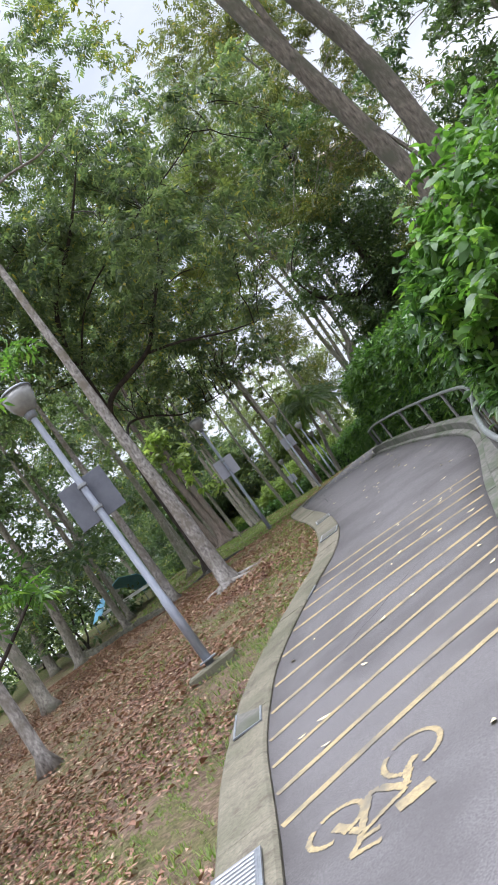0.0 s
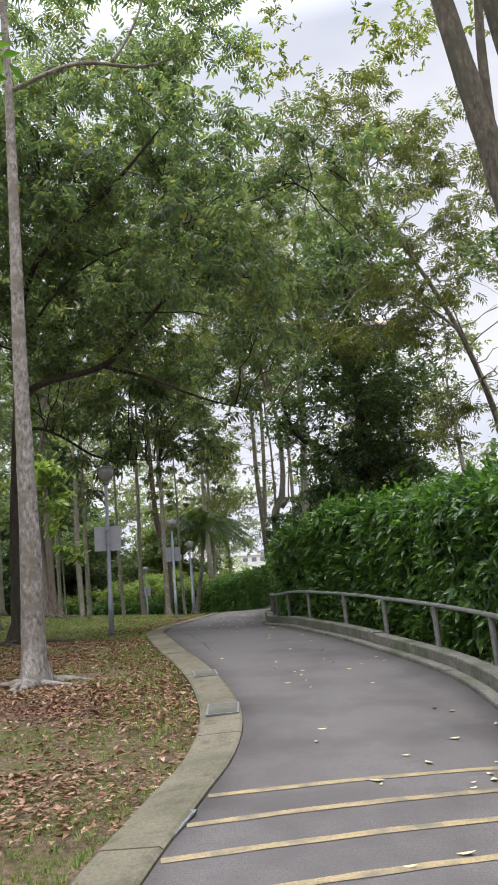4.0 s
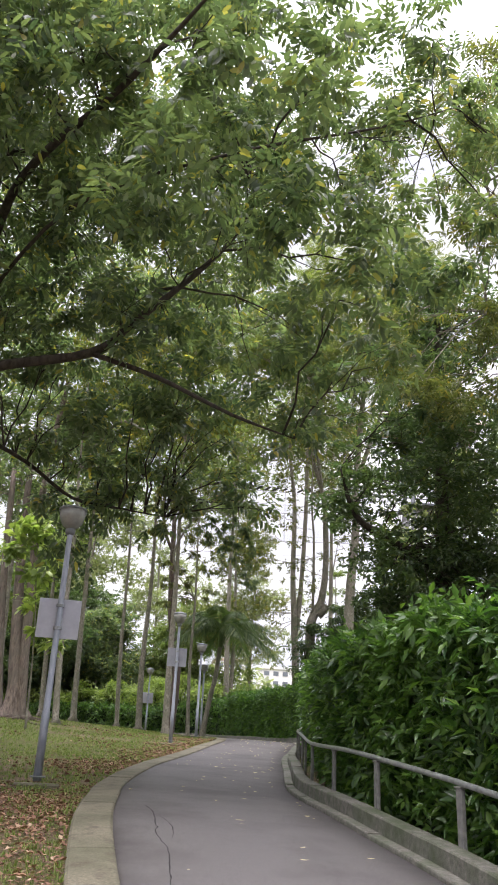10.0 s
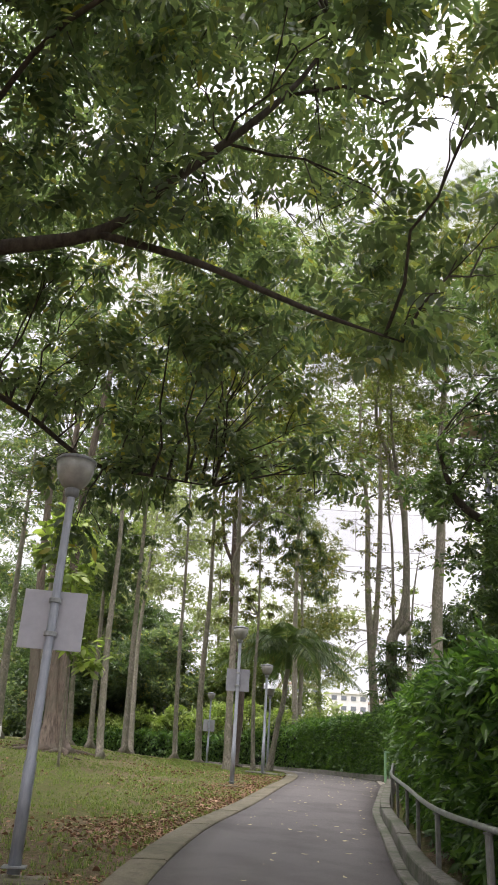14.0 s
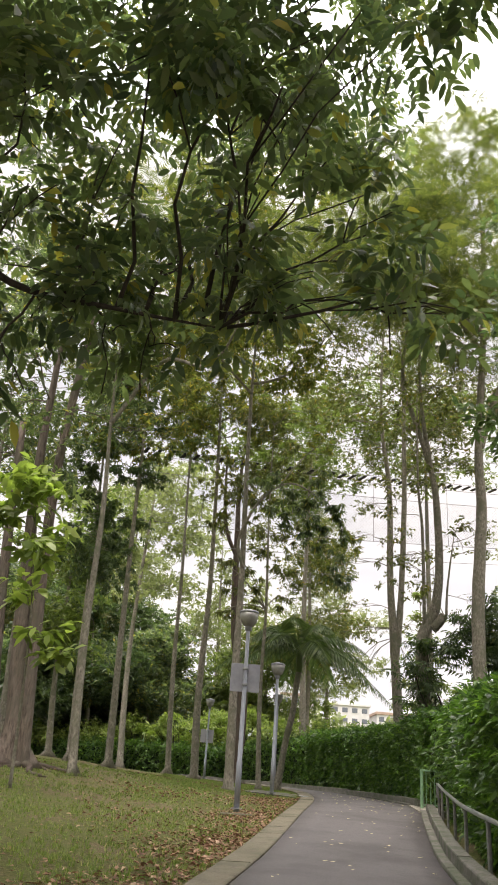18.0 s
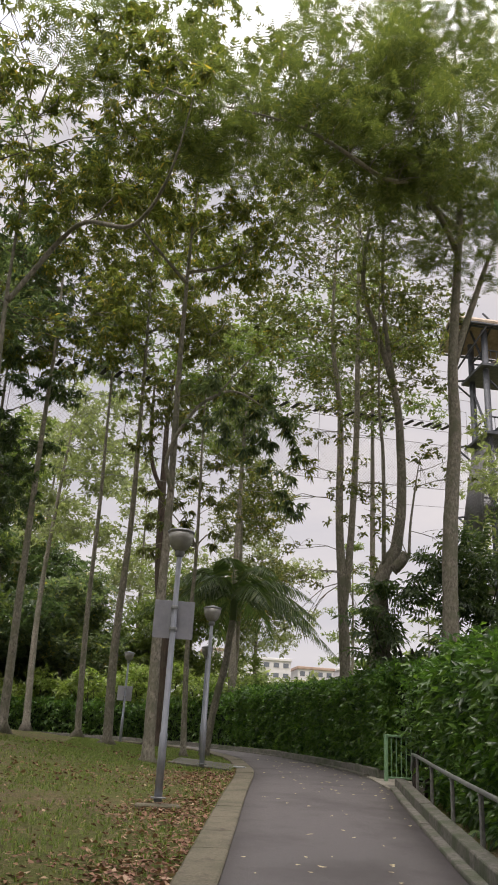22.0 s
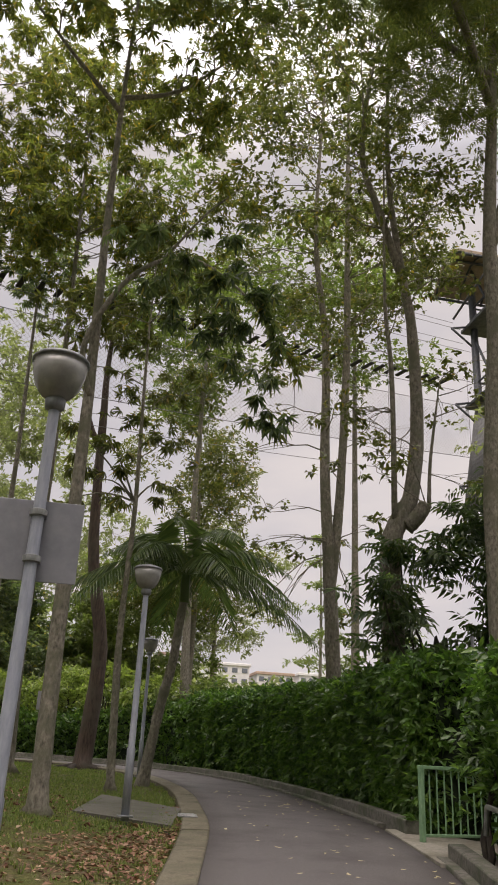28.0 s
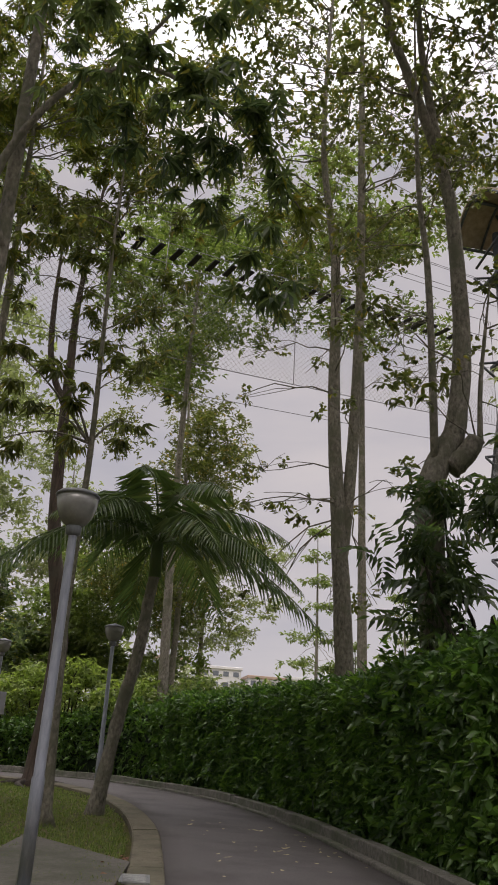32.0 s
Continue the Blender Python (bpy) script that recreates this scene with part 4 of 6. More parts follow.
big_clumps = spread_clumps((0.6, 24.2, 10.5), 4.6, 6.0, 38, 1.0, 3) + spread_clumps((0.3, 30.2, 14.2), 4.6, 3.6, 34, 1.05, 29) + spread_clumps((-2.8, 22.8, 10.4), 3.2, 6.6, 24, 1.0, 4) + spread_clumps((0.3, 25.0, 14.4), 3.8, 4.2, 30, 0.95, 14) + spread_clumps((2.6, 26, 17.2), 3.4, 2.4, 12, 0.95, 15) + spread_clumps((4.9, 23.2, 11.0), 2.3, 4.0, 13, 0.75, 16) + spread_clumps((2.2, 21.4, 9.6), 2.6, 2.2, 11, 0.6, 17) + spread_clumps((0.2, 28.4, 8.2), 2.4, 2.6, 7, 0.65, 18) + spread_clumps((1.5, 28.3, 7.0), 2.0, 1.2, 5, 0.5, 25) + spread_clumps((-1.7, 28.0, 8.8), 1.3, 3.4, 8, 0.6, 19) + [
    (3.4, 24.4, 6.8, 0.8, 0.8, 0.45), (4.5, 24.4, 7.6, 0.9, 0.9, 0.5), (3.2, 26.4, 8.2, 0.9, 0.9, 0.5), (3.4, 22.2, 7.4, 0.7, 0.7, 0.4), (1.2, 26.8, 7.6, 1.0, 1.0, 0.5), (0.0, 26.8, 7.0, 0.7, 0.7, 0.35),
    (0.1, 29.2, 7.1, 0.55, 0.5, 0.4), (0.5, 29.2, 6.9, 0.55, 0.5, 0.4), (0.3, 29.2, 6.3, 0.55, 0.5, 0.4), (0.9, 29.2, 7.1, 0.55, 0.5, 0.4), (0.7, 29.2, 6.2, 0.55, 0.5, 0.4), (-0.9, 28.0, 6.0, 0.6, 0.6, 0.35), (-0.1, 28.1, 5.8, 0.5, 0.5, 0.3), (0.3, 28.2, 6.6, 0.6, 0.6, 0.4), (2.6, 28.1, 6.2, 0.5, 0.5, 0.28), (3.3, 28.0, 6.1, 0.4, 0.45, 0.3), (-0.5, 28.0, 4.9, 0.35, 0.4, 0.2),
    (-0.3, 27.6, 6.7, 0.7, 0.6, 0.35), (1.4, 27.4, 6.5, 0.7, 0.6, 0.3), (-0.6, 27.4, 7.5, 0.8, 0.7, 0.35), (0.6, 27.2, 7.9, 0.8, 0.7, 0.35), (-1.2, 27.6, 6.9, 0.6, 0.6, 0.4), (-0.9, 26.6, 8.2, 0.8, 0.7, 0.4), (0.2, 27.9, 6.0, 0.5, 0.5, 0.3), (1.8, 27.9, 6.1, 0.5, 0.5, 0.3), (2.2, 27.6, 7.3, 0.6, 0.5, 0.35), (2.6, 27.8, 6.7, 0.5, 0.5, 0.3), (1.6, 27.3, 7.4, 0.6, 0.5, 0.35)]
tree("large spreading tree with a dark trunk and glossy compound leaves", [(-2.15, 25.2, 0.9), (-2.2, 25.15, 4), (-2.1, 25.1, 8), (-2.2, 25.0, 12), (-1.9, 25, 15.5)], 0.21, big_clumps, "compound", 0.145, 6.8, M_LEAF, M_BARK_DARK, 3, 0.7,
     [(big_limb, 0.1, 0.035), (big_limb2, 0.05, 0.02), (big_limb3, 0.09, 0.03), (big_limb4, 0.05, 0.02), (big_limb5, 0.035, 0.015), (big_limb6, 0.08, 0.025)])

# the slender pale tree in front of it
tree("slender pale-barked tree with flared roots on the litter", [(-1.13, 17.6, 0.1), (-1.18, 17.6, 2.4), (-1.27, 17.6, 4.7), (-1.4, 17.6, 9.65), (-1.6, 17.6, 13.7)], 0.18, spread_clumps((-0.7, 18.4, 15.0), 3.2, 2.8, 11, 0.85, 6), "pinnate", 0.15, 7, M_LEAF, M_BARK_PALE, 6, 0.6,
     [([(-1.4, 17.6, 9.65), (-0.3, 17.6, 10.25), (0.83, 17.6, 10.25), (1.68, 17.6, 10.65)], 0.045, 0.016), ([(0.31, 17.6, 10.3), (0.75, 17.6, 11.2), (1.07, 17.5, 12.3)], 0.03, 0.012)])

# leaning pair behind the hedge
lean_clumps = spread_clumps((6.0, 18.5, 14.4), 3.6, 3.6, 24, 0.85, 8)
# extra crown overhead, out of view, added only to shade the path
unseen_shade_clumps = spread_clumps((6.2, 12.6, 13.4), 4.6, 3.0, 60, 1.15, 28)
tree("leaning grey tree behind the hedge", [(6.5, 15.6, 0.1), (6.1, 15.5, 4.2), (5.68, 15.4, 7.1), (5.35, 15.4, 9.4), (4.9, 15.4, 13)], 0.23, lean_clumps[:12] + unseen_shade_clumps[:30], "plain", 0.13, 7, M_LEAF_YEL, M_BARK_GREY, 8, 0.5,
     [([(5.7, 15.4, 7.0), (5.75, 15.3, 9), (6.0, 15.2, 11.5)], 0.09, 0.05)], 0.7, group="leaning trees behind the hedge")
tree("leaning grey tree behind the hedge", [(6.95, 15.9, 0.1), (6.9, 15.8, 4.3), (6.9, 15.8, 7), (6.55, 15.8, 9), (6.1, 15.8, 13)], 0.25, lean_clumps[12:] + unseen_shade_clumps[30:], "plain", 0.13, 7, M_LEAF_YEL, M_BARK_GREY, 9, 0.5, (), 0.7, group="leaning trees behind the hedge")

# mixed tree and dark creeper-clad tree right of the path
tree("leafy tree with thin pale limbs behind the hedge", [(13.0, 29.4, 1.0), (12.6, 29.2, 6), (11.5, 29, 10), (9.6, 29, 14), (8.9, 29, 17)], 0.14, spread_clumps((7.9, 29, 13.6), 2.6, 9, 32, 0.8, 12) + spread_clumps((11.6, 28, 11.5), 2.6, 11, 36, 0.85, 13) + spread_clumps((9.0, 26.0, 15.0), 2.6, 6.0, 15, 0.7, 27), "pinnate", 0.15, 5.6, M_LEAF_OLIVE, M_BARK_PALE, 12, 0.4,
     [([(11.5, 29, 10), (10.2, 28.6, 10.8), (8.6, 28.4, 11.6)], 0.06, 0.02), ([(12.4, 29.1, 7.2), (11.6, 28.4, 8.6), (10.8, 28, 10.8)], 0.06, 0.02)])
ivy_clumps = spread_clumps((9.6, 33.6, 10.2), 3.2, 12, 92, 0.95, 10) + spread_clumps((10.6, 33.0, 7.4), 2.2, 4.6, 22, 0.9, 20) + spread_clumps((8.9, 33.0, 8.4), 2.3, 6.5, 24, 0.85, 26) + [(6.6, 33.4, 8.6, 0.7, 0.7, 0.6), (6.3, 33.2, 7.6, 0.45, 0.45, 0.4)]
tree("dark creeper-clad tree behind the hedge", [(9.2, 34.0, 1.4), (9.3, 33.8, 6), (9.4, 33.6, 12), (9.4, 33.6, 16)], 0.3, ivy_clumps, "plain", 0.18, 10.0, M_LEAF_DARK, M_BARK_DARK, 10, 0.5,
     [([(9.2, 33.7, 6.6), (7.8, 33.6, 7.3), (6.8, 33.6, 7.9), (6.3, 33.4, 9.2)], 0.14, 0.06)])
tree("feathery tree far behind the hedge, its leaves paled for haze", [(15.5, 38, 1.6), (15.2, 38, 7), (15, 38, 12)], 0.16, spread_clumps((14.6, 38, 10), 3.4, 12, 30, 1.0, 21), "plain", 0.17, 5, M_LEAF_HAZE, M_BARK_PALE, 21, 0.4)
tree("dark leafy tree overhanging the hedge", [(12.4, 19.5, 0.4), (12.2, 19.5, 5), (11.6, 19.4, 8), (11.0, 19.2, 10.5)], 0.16, spread_clumps((11.2, 20.2, 8.6), 2.6, 5.6, 40, 0.85, 22), "plain", 0.16, 13, M_LEAF_DARK, M_BARK, 22, 0.4)

# slim trunks on the lawn


def slim_tree(points, r, seed, crown, low, high, n, kind="whorl", size=0.19, leaf=M_LEAF_YEL, bark=M_BARK, limbs=(), dens=5.2, shift=(0, 0), label="tall slim grey-barked tree on the lawn"):
    """A tall straight tree: its trunk's points, and a crown between two heights."""
    x, y = points[-1][0] + shift[0], points[-1][1] + shift[1]
    cl = spread_clumps((x, y, (low + high) / 2 + 0.7), crown, high - low - 1.4, int(n * 1.4), 1.0, seed)
    return tree(label, points, r, cl, kind, size, dens, leaf, bark, seed, 0.35, limbs, 0.3, "slim trees on the lawn", 0.6)


slim_tree([(-1.52, 44.7, 2.1), (-1.7, 44.7, 5.9), (-1.72, 44.7, 9.6), (-1.9, 44.7, 13), (-2.0, 44.7, 18)], 0.13, 31, 3.4, 13, 21, 24, leaf=M_LEAF_YEL, limbs=[([(-1.85, 44.7, 12.4), (-1.36, 44.7, 13.37), (-0.82, 44.5, 14.21), (-0.2, 43.8, 14.33), (0.81, 42.6, 13.5), (1.27, 41.9, 13.47), (1.6, 41.2, 13.79), (1.81, 40.6, 14.36), (1.98, 40.0, 15.22)], 0.07, 0.025)], shift=(0.9, -0.6))
slim_tree([(-1.45, 53.5, 2.5), (-1.57, 53.5, 7.2), (-1.67, 53.5, 12.3), (-1.73, 53.5, 16.8), (-2.0, 53.5, 21)], 0.15, 32, 3.0, 14, 24, 32)
slim_tree([(0.55, 60.0, 2.7), (0.34, 60.0, 7.3), (0.27, 60.0, 12.3), (0.1, 60.0, 18), (0.3, 60, 19.5)], 0.13, 33, 1.9, 16.5, 22, 12, leaf=M_LEAF)
slim_tree([(1.68, 55.4, 2.5), (1.57, 55.4, 6.1), (1.65, 55.4, 10.5), (1.48, 55.4, 17), (1.3, 55.4, 22)], 0.17, 34, 3.0, 15, 25, 40)
fork = [(2.6, 47.25, 8.9), (2.4, 47.1, 9.8), (2.93, 47.0, 11.05), (3.6, 47.0, 11.7), (4.26, 47.0, 11.8), (5.22, 46.9, 11.1), (6.05, 46.8, 9.9)]
forked = slim_tree([(2.64, 47.3, 2.3), (2.6, 47.3, 4.9), (2.59, 47.3, 8.5), (2.5, 47.3, 12.5), (2.48, 47.3, 16.3), (2.55, 47.3, 20)], 0.15, 35, 3.8, 14.5, 25, 40, limbs=[(fork, 0.06, 0.02), ([(3.6, 47.0, 11.7), (4.3, 46.6, 12.6), (5.0, 46.3, 13.2)], 0.03, 0.012), ([(2.5, 47.3, 15.2), (1.4, 47.0, 16.2), (0.2, 46.6, 17.4)], 0.06, 0.02), ([(2.48, 47.3, 15.6), (3.6, 47.2, 16.0), (4.8, 47.0, 17.2)], 0.06, 0.02)], shift=(0.2, 0), label="tall slim tree with a low limb of drooping leaves")
v, f = foliage([(3.03, 46.4, 11.55, 0.60, 0.60, 0.40), (3.65, 46.3, 11.25, 0.60, 0.60, 0.40), (4.22, 46.3, 11.05, 0.60, 0.60, 0.40), (3.40, 46.5, 10.65, 0.50, 0.50, 0.35), (4.00, 46.5, 10.55, 0.50, 0.50, 0.35), (4.80, 46.4, 10.45, 0.50, 0.50, 0.35), (5.30, 46.4, 10.65, 0.45, 0.45, 0.40), (5.10, 46.1, 10.95, 0.50, 0.50, 0.35), (4.70, 46.6, 10.25, 0.40, 0.40, 0.30), (5.05, 46.7, 9.75, 0.40, 0.40, 0.30), (5.40, 46.8, 9.30, 0.40, 0.40, 0.35), (5.40, 46.8, 8.75, 0.30, 0.30, 0.30), (5.75, 46.8, 8.60, 0.30, 0.30, 0.25), (4.50, 46.7, 9.95, 0.30, 0.30, 0.25), (4.70, 46.0, 11.45, 0.60, 0.50, 0.40), (5.80, 46.7, 9.95, 0.30, 0.35, 0.30)], "whorl", 0.2, 7.0, 99, 0.35)
tagged(put("hanging_foliage", tri_mesh("hanging_foliage", v - np.array(forked.location), f, M_LEAF), forked), kind="stuff")
low_limbed = slim_tree([(4.0, 53.4, 2.5), (3.86, 53.4, 5.7), (3.9, 53.4, 8.9), (3.79, 53.4, 13.4), (3.8, 53.4, 17)], 0.1, 36, 2.3, 9.0, 18, 14, leaf=M_LEAF_OLIVE)
v, f = foliage([(2.2, 53.2, 10.7, 0.55, 0.5, 0.3), (3.0, 53.2, 10.5, 0.6, 0.5, 0.32), (2.6, 53.3, 9.7, 0.6, 0.5, 0.32), (3.3, 53.4, 9.1, 0.55, 0.5, 0.3), (2.4, 53.2, 8.7, 0.45, 0.4, 0.25), (4.5, 53.3, 9.4, 0.5, 0.5, 0.3), (3.6, 53.2, 10.0, 0.5, 0.5, 0.3)], "whorl", 0.22, 6.5, 98, 0.4)
tagged(put("hanging_foliage", tri_mesh("hanging_foliage", v - np.array(low_limbed.location), f, M_LEAF_OLIVE), low_limbed), kind="stuff")
v, f = gather([tube_arrays(curve_between((3.86, 53.4, 9.0), q, 0.2, 6), np.linspace(0.03, 0.01, 6), 6) for q in [(2.1, 53.2, 10.7), (2.9, 53.2, 9.4), (4.6, 53.3, 9.5), (3.0, 53.2, 10.5), (2.3, 53.2, 8.8)]])
tagged(put("branchwork", tri_mesh("branchwork", v - np.array(low_limbed.location), f, M_BARK), low_limbed), kind="stuff")
slim_tree([(3.55, 62.6, 2.8), (3.72, 62.6, 6.5), (3.1, 62.6, 10), (2.87, 62.6, 15), (2.83, 62.6, 18), (3.2, 62.6, 24)], 0.3, 37, 3.6, 17, 27, 26, bark=M_BARK_RED, leaf=M_LEAF_SOFT, kind="plain", size=0.2,
          limbs=[([(3.0, 62.6, 13.5), (2.2, 62.6, 15.5), (2.0, 62.6, 20)], 0.13, 0.06)])
slim_tree([(-3.2, 56.0, 2.6), (-3.4, 56.0, 8), (-3.6, 56.0, 14), (-3.8, 56, 20)], 0.14, 38, 2.2, 8.2, 22, 42, size=0.2, dens=5.6, leaf=M_LEAF_DARK, shift=(0.9, -1.6), label="tall slim tree with dark drooping leaves down its stem")
slim_tree([(-4.6, 50.0, 2.6), (-4.8, 50.0, 8), (-5.0, 50, 14), (-5.2, 50, 18)], 0.2, 39, 3.0, 11, 20, 22, leaf=M_LEAF, kind="plain", size=0.18, dens=6)
slim_tree([(-5.6, 48.0, 2.6), (-5.8, 48.0, 8), (-6.0, 48, 15)], 0.2, 40, 3.0, 10, 18, 18, leaf=M_LEAF, kind="plain", size=0.18, dens=6)

# sapling with large leaves in front of the old tree
tree("young sapling with large pale green leaves", [(-1.95, 39.4, 1.9), (-2.1, 39.4, 5), (-2.5, 39.4, 8.2)], 0.04, [(-2.9, 39.4, 8.3, 0.7, 0.6, 0.45), (-2.2, 39.3, 7.9, 0.6, 0.6, 0.4), (-1.8, 39.4, 7.0, 0.45, 0.5, 0.45), (-2.6, 39.3, 6.9, 0.6, 0.6, 0.45), (-3.2, 39.4, 7.4, 0.5, 0.5, 0.4), (-2.3, 39.2, 5.8, 0.45, 0.5, 0.35), (-1.8, 39.3, 5.0, 0.35, 0.35, 0.3), (-1.4, 39.3, 4.6, 0.22, 0.25, 0.2)], "broad", 0.3, 7, M_LEAF_LIGHT, M_BARK, 48, 0.0, top=0.3)

# old tree with buttress roots
tree("old tree with fused stems and buttress roots", [(-3.0, 44.6, 2.4), (-3.3, 44.6, 5), (-3.6, 44.6, 8), (-3.8, 44.6, 12), (-3.7, 44.8, 19)], 0.3, spread_clumps((-4.4, 44, 14.5), 4.0, 10, 36, 1.05, 45), "plain", 0.17, 8, M_LEAF, M_BARK_OLD, 45, 1.3,
     [([(-2.75, 44.5, 2.0), (-3.0, 44.4, 6), (-3.15, 44.3, 11), (-2.8, 44.3, 16)], 0.2, 0.1), ([(-3.5, 44.4, 2.0), (-4.0, 44.3, 6), (-4.4, 44.3, 12)], 0.22, 0.1)])

# right-hand tall trees behind the hedge
tree("tall twin-stemmed tree behind the hedge", [(9.5, 54.9, 2.4), (9.46, 54.8, 5.2), (9.32, 54.8, 8), (9.16, 54.8, 11), (9.14, 54.8, 15), (8.77, 54.8, 18.9), (8.99, 54.8, 25)], 0.24, spread_clumps((9.4, 55, 21.5), 4.4, 11, 66, 1.05, 51) + spread_clumps((8.8, 55, 12.0), 2.6, 11, 26, 0.55, 55) + spread_clumps((6.6, 55.4, 23.5), 2.6, 9, 30, 0.95, 59), "broad", 0.12, 7.0, M_LEAF_OLIVE, M_BARK, 51, 0.5,
     [([(9.34, 54.8, 7.6), (9.56, 54.8, 9.6), (9.79, 54.8, 14.3), (9.83, 54.8, 20.6), (9.87, 54.8, 26)], 0.16, 0.07)])
tree("crooked tree with a sawn knot and creeper at its foot", [(9.5, 50.1, 2.3), (9.2, 50.0, 5.1), (9.1, 49.9, 7.4), (9.4, 49.9, 8.3), (9.62, 49.9, 8.8), (9.8, 49.9, 10.4), (9.74, 49.9, 13.0), (9.54, 49.9, 14.4), (9.24, 49.9, 17.5), (9.35, 49.9, 22)], 0.27, spread_clumps((9.0, 50, 19.5), 4.2, 9.5, 54, 1.0, 52) + spread_clumps((9.8, 50, 11.5), 2.2, 8, 24, 0.5, 56), "broad", 0.115, 7.0, M_LEAF_OLIVE, M_BARK, 52, 0.6,
     [([(9.54, 49.9, 14.3), (8.99, 49.9, 16.1), (8.55, 49.9, 17.7), (8.72, 49.9, 19.9), (9.1, 49.9, 22)], 0.11, 0.05), ([(9.45, 49.85, 8.0), (9.7, 49.75, 8.25), (9.85, 49.7, 8.5)], 0.2, 0.15), ([(9.95, 49.75, 8.5), (10.05, 49.8, 9.6), (10.4, 49.9, 11.6)], 0.05, 0.025), ([(9.18, 49.8, 8.0), (9.18, 49.8, 11.5), (9.05, 49.8, 13.6), (9.1, 49.8, 18)], 0.07, 0.035)])
tree("straight grey tree beside the lookout tower", [(10.4, 47.9, 2.2), (10.4, 47.8, 7.9), (10.7, 47.8, 11.7), (10.73, 47.8, 14.2), (11.15, 47.8, 19), (11.35, 47.8, 23), (11.3, 47.8, 27)], 0.25, spread_clumps((10.9, 46.4, 22.0), 4.8, 9, 74, 1.2, 53) + spread_clumps((8.4, 42.8, 18.8), 3.4, 3.0, 22, 1.0, 58) + spread_clumps((5.2, 43.8, 19.4), 4.6, 4.2, 44, 1.05, 54) + spread_clumps((0.2, 44.2, 19.8), 3.0, 4.0, 13, 1.05, 57) + spread_clumps((6.6, 44.6, 21.4), 2.4, 3.6, 14, 1.0, 60), "feather", 0.18, 6.6, M_LEAF_FEATHER, M_BARK, 53, 0.5,
     [([(10.75, 47.8, 14.0), (11.4, 47.8, 16), (12.4, 47.6, 19)], 0.14, 0.06), ([(11.0, 47.8, 18.2), (9.0, 45.6, 18.6), (7.4, 44.2, 17.4), (5.0, 43.4, 17.9), (2.6, 43.6, 18.4)], 0.11, 0.03), ([(11.1, 47.8, 19), (8.2, 48.2, 21.5), (5.6, 48.2, 21.4)], 0.11, 0.04)])


def thicket(label, clumps, kind, size, dens, leaf, seed, name="shrub"):
    """A dense shrub: short crossing stems under leaves."""
    c = clumps[0]
    z = float(zg(c[0], c[1]))
    rng = np.random.default_rng(seed)
    root = tagged(new(name), label, "shrub")
    root.location = (c[0], c[1], z - 0.1)
    base = np.array(root.location)
    stems = [tube_arrays(curve_between((c[0] + rng.normal(0, 0.2), c[1] + rng.normal(0, 0.2), z - 0.15), q[:3], 0.2, 6, rng), np.linspace(0.05, 0.015, 6), 6) for q in clumps]
    v, f = gather(stems)
    tagged(put("stemwork", tri_mesh("stemwork", v - base, f, M_BARK_DARK), root), kind="stuff")
    v, f = foliage(clumps, kind, size, dens, seed)
    tagged(put("leafage", tri_mesh("leafage", v - base, f, leaf), root), kind="stuff")
    return root


thicket("overhanging bright green shrub at the path's edge", [(3.8, 9.4, 0.4, 0.6, 1.0, 0.9)] + [(3.75, 8.6, 1.2, 0.7, 0.9, 0.7), (3.65, 9.6, 1.3, 0.55, 0.9, 0.7), (4.0, 9.2, 1.9, 0.65, 0.8, 0.45), (4.5, 9.2, 2.3, 0.65, 0.8, 0.45), (4.5, 8.2, 1.6, 0.9, 0.9, 0.85), (4.1, 10.3, 0.9, 0.6, 0.9, 0.9), (4.4, 10.4, 1.8, 0.75, 0.8, 0.55), (3.45, 8.8, 0.9, 0.4, 0.6, 0.5)], "broad", 0.14, 26, M_BUSH, 61)
thicket("dark creeper thicket round the tree foot behind the hedge", [(10.4, 49.4, 4.6, 1.5, 1.3, 1.2), (11.6, 48.6, 5.6, 1.6, 1.4, 1.6), (9.4, 49.6, 5.6, 0.8, 0.8, 1.0), (10.8, 49.0, 7.2, 1.1, 1.0, 1.1), (12.2, 48.4, 8.0, 1.6, 1.4, 1.4), (8.6, 49.2, 6.6, 0.6, 0.6, 0.25), (9.2, 49.6, 7.3, 0.7, 0.7, 0.4), (13.6, 48.0, 6.4, 1.8, 1.5, 2.2)], "pinnate", 0.2, 10, M_LEAF_DARK, 62)
thicket("leafy end of the hedge hanging over the handrail", [(8.05, 44.0, 3.1, 0.42, 0.6, 1.0), (7.95, 43.8, 4.0, 0.4, 0.6, 0.5), (8.2, 44.4, 3.4, 0.4, 0.4, 1.1), (8.0, 43.2, 4.2, 0.5, 0.7, 0.35)], "plain", 0.14, 26, M_HEDGE, 65)
thicket("dark shrubs behind the hedge", [(8.4, 30, 2.6, 1.2, 3, 1.4), (9.4, 40, 4.0, 1.4, 3, 1.4), (8.0, 24, 2.2, 1.2, 3, 1.2)], "plain", 0.18, 9, M_LEAF_DARK, 63)

# ---- palm ----


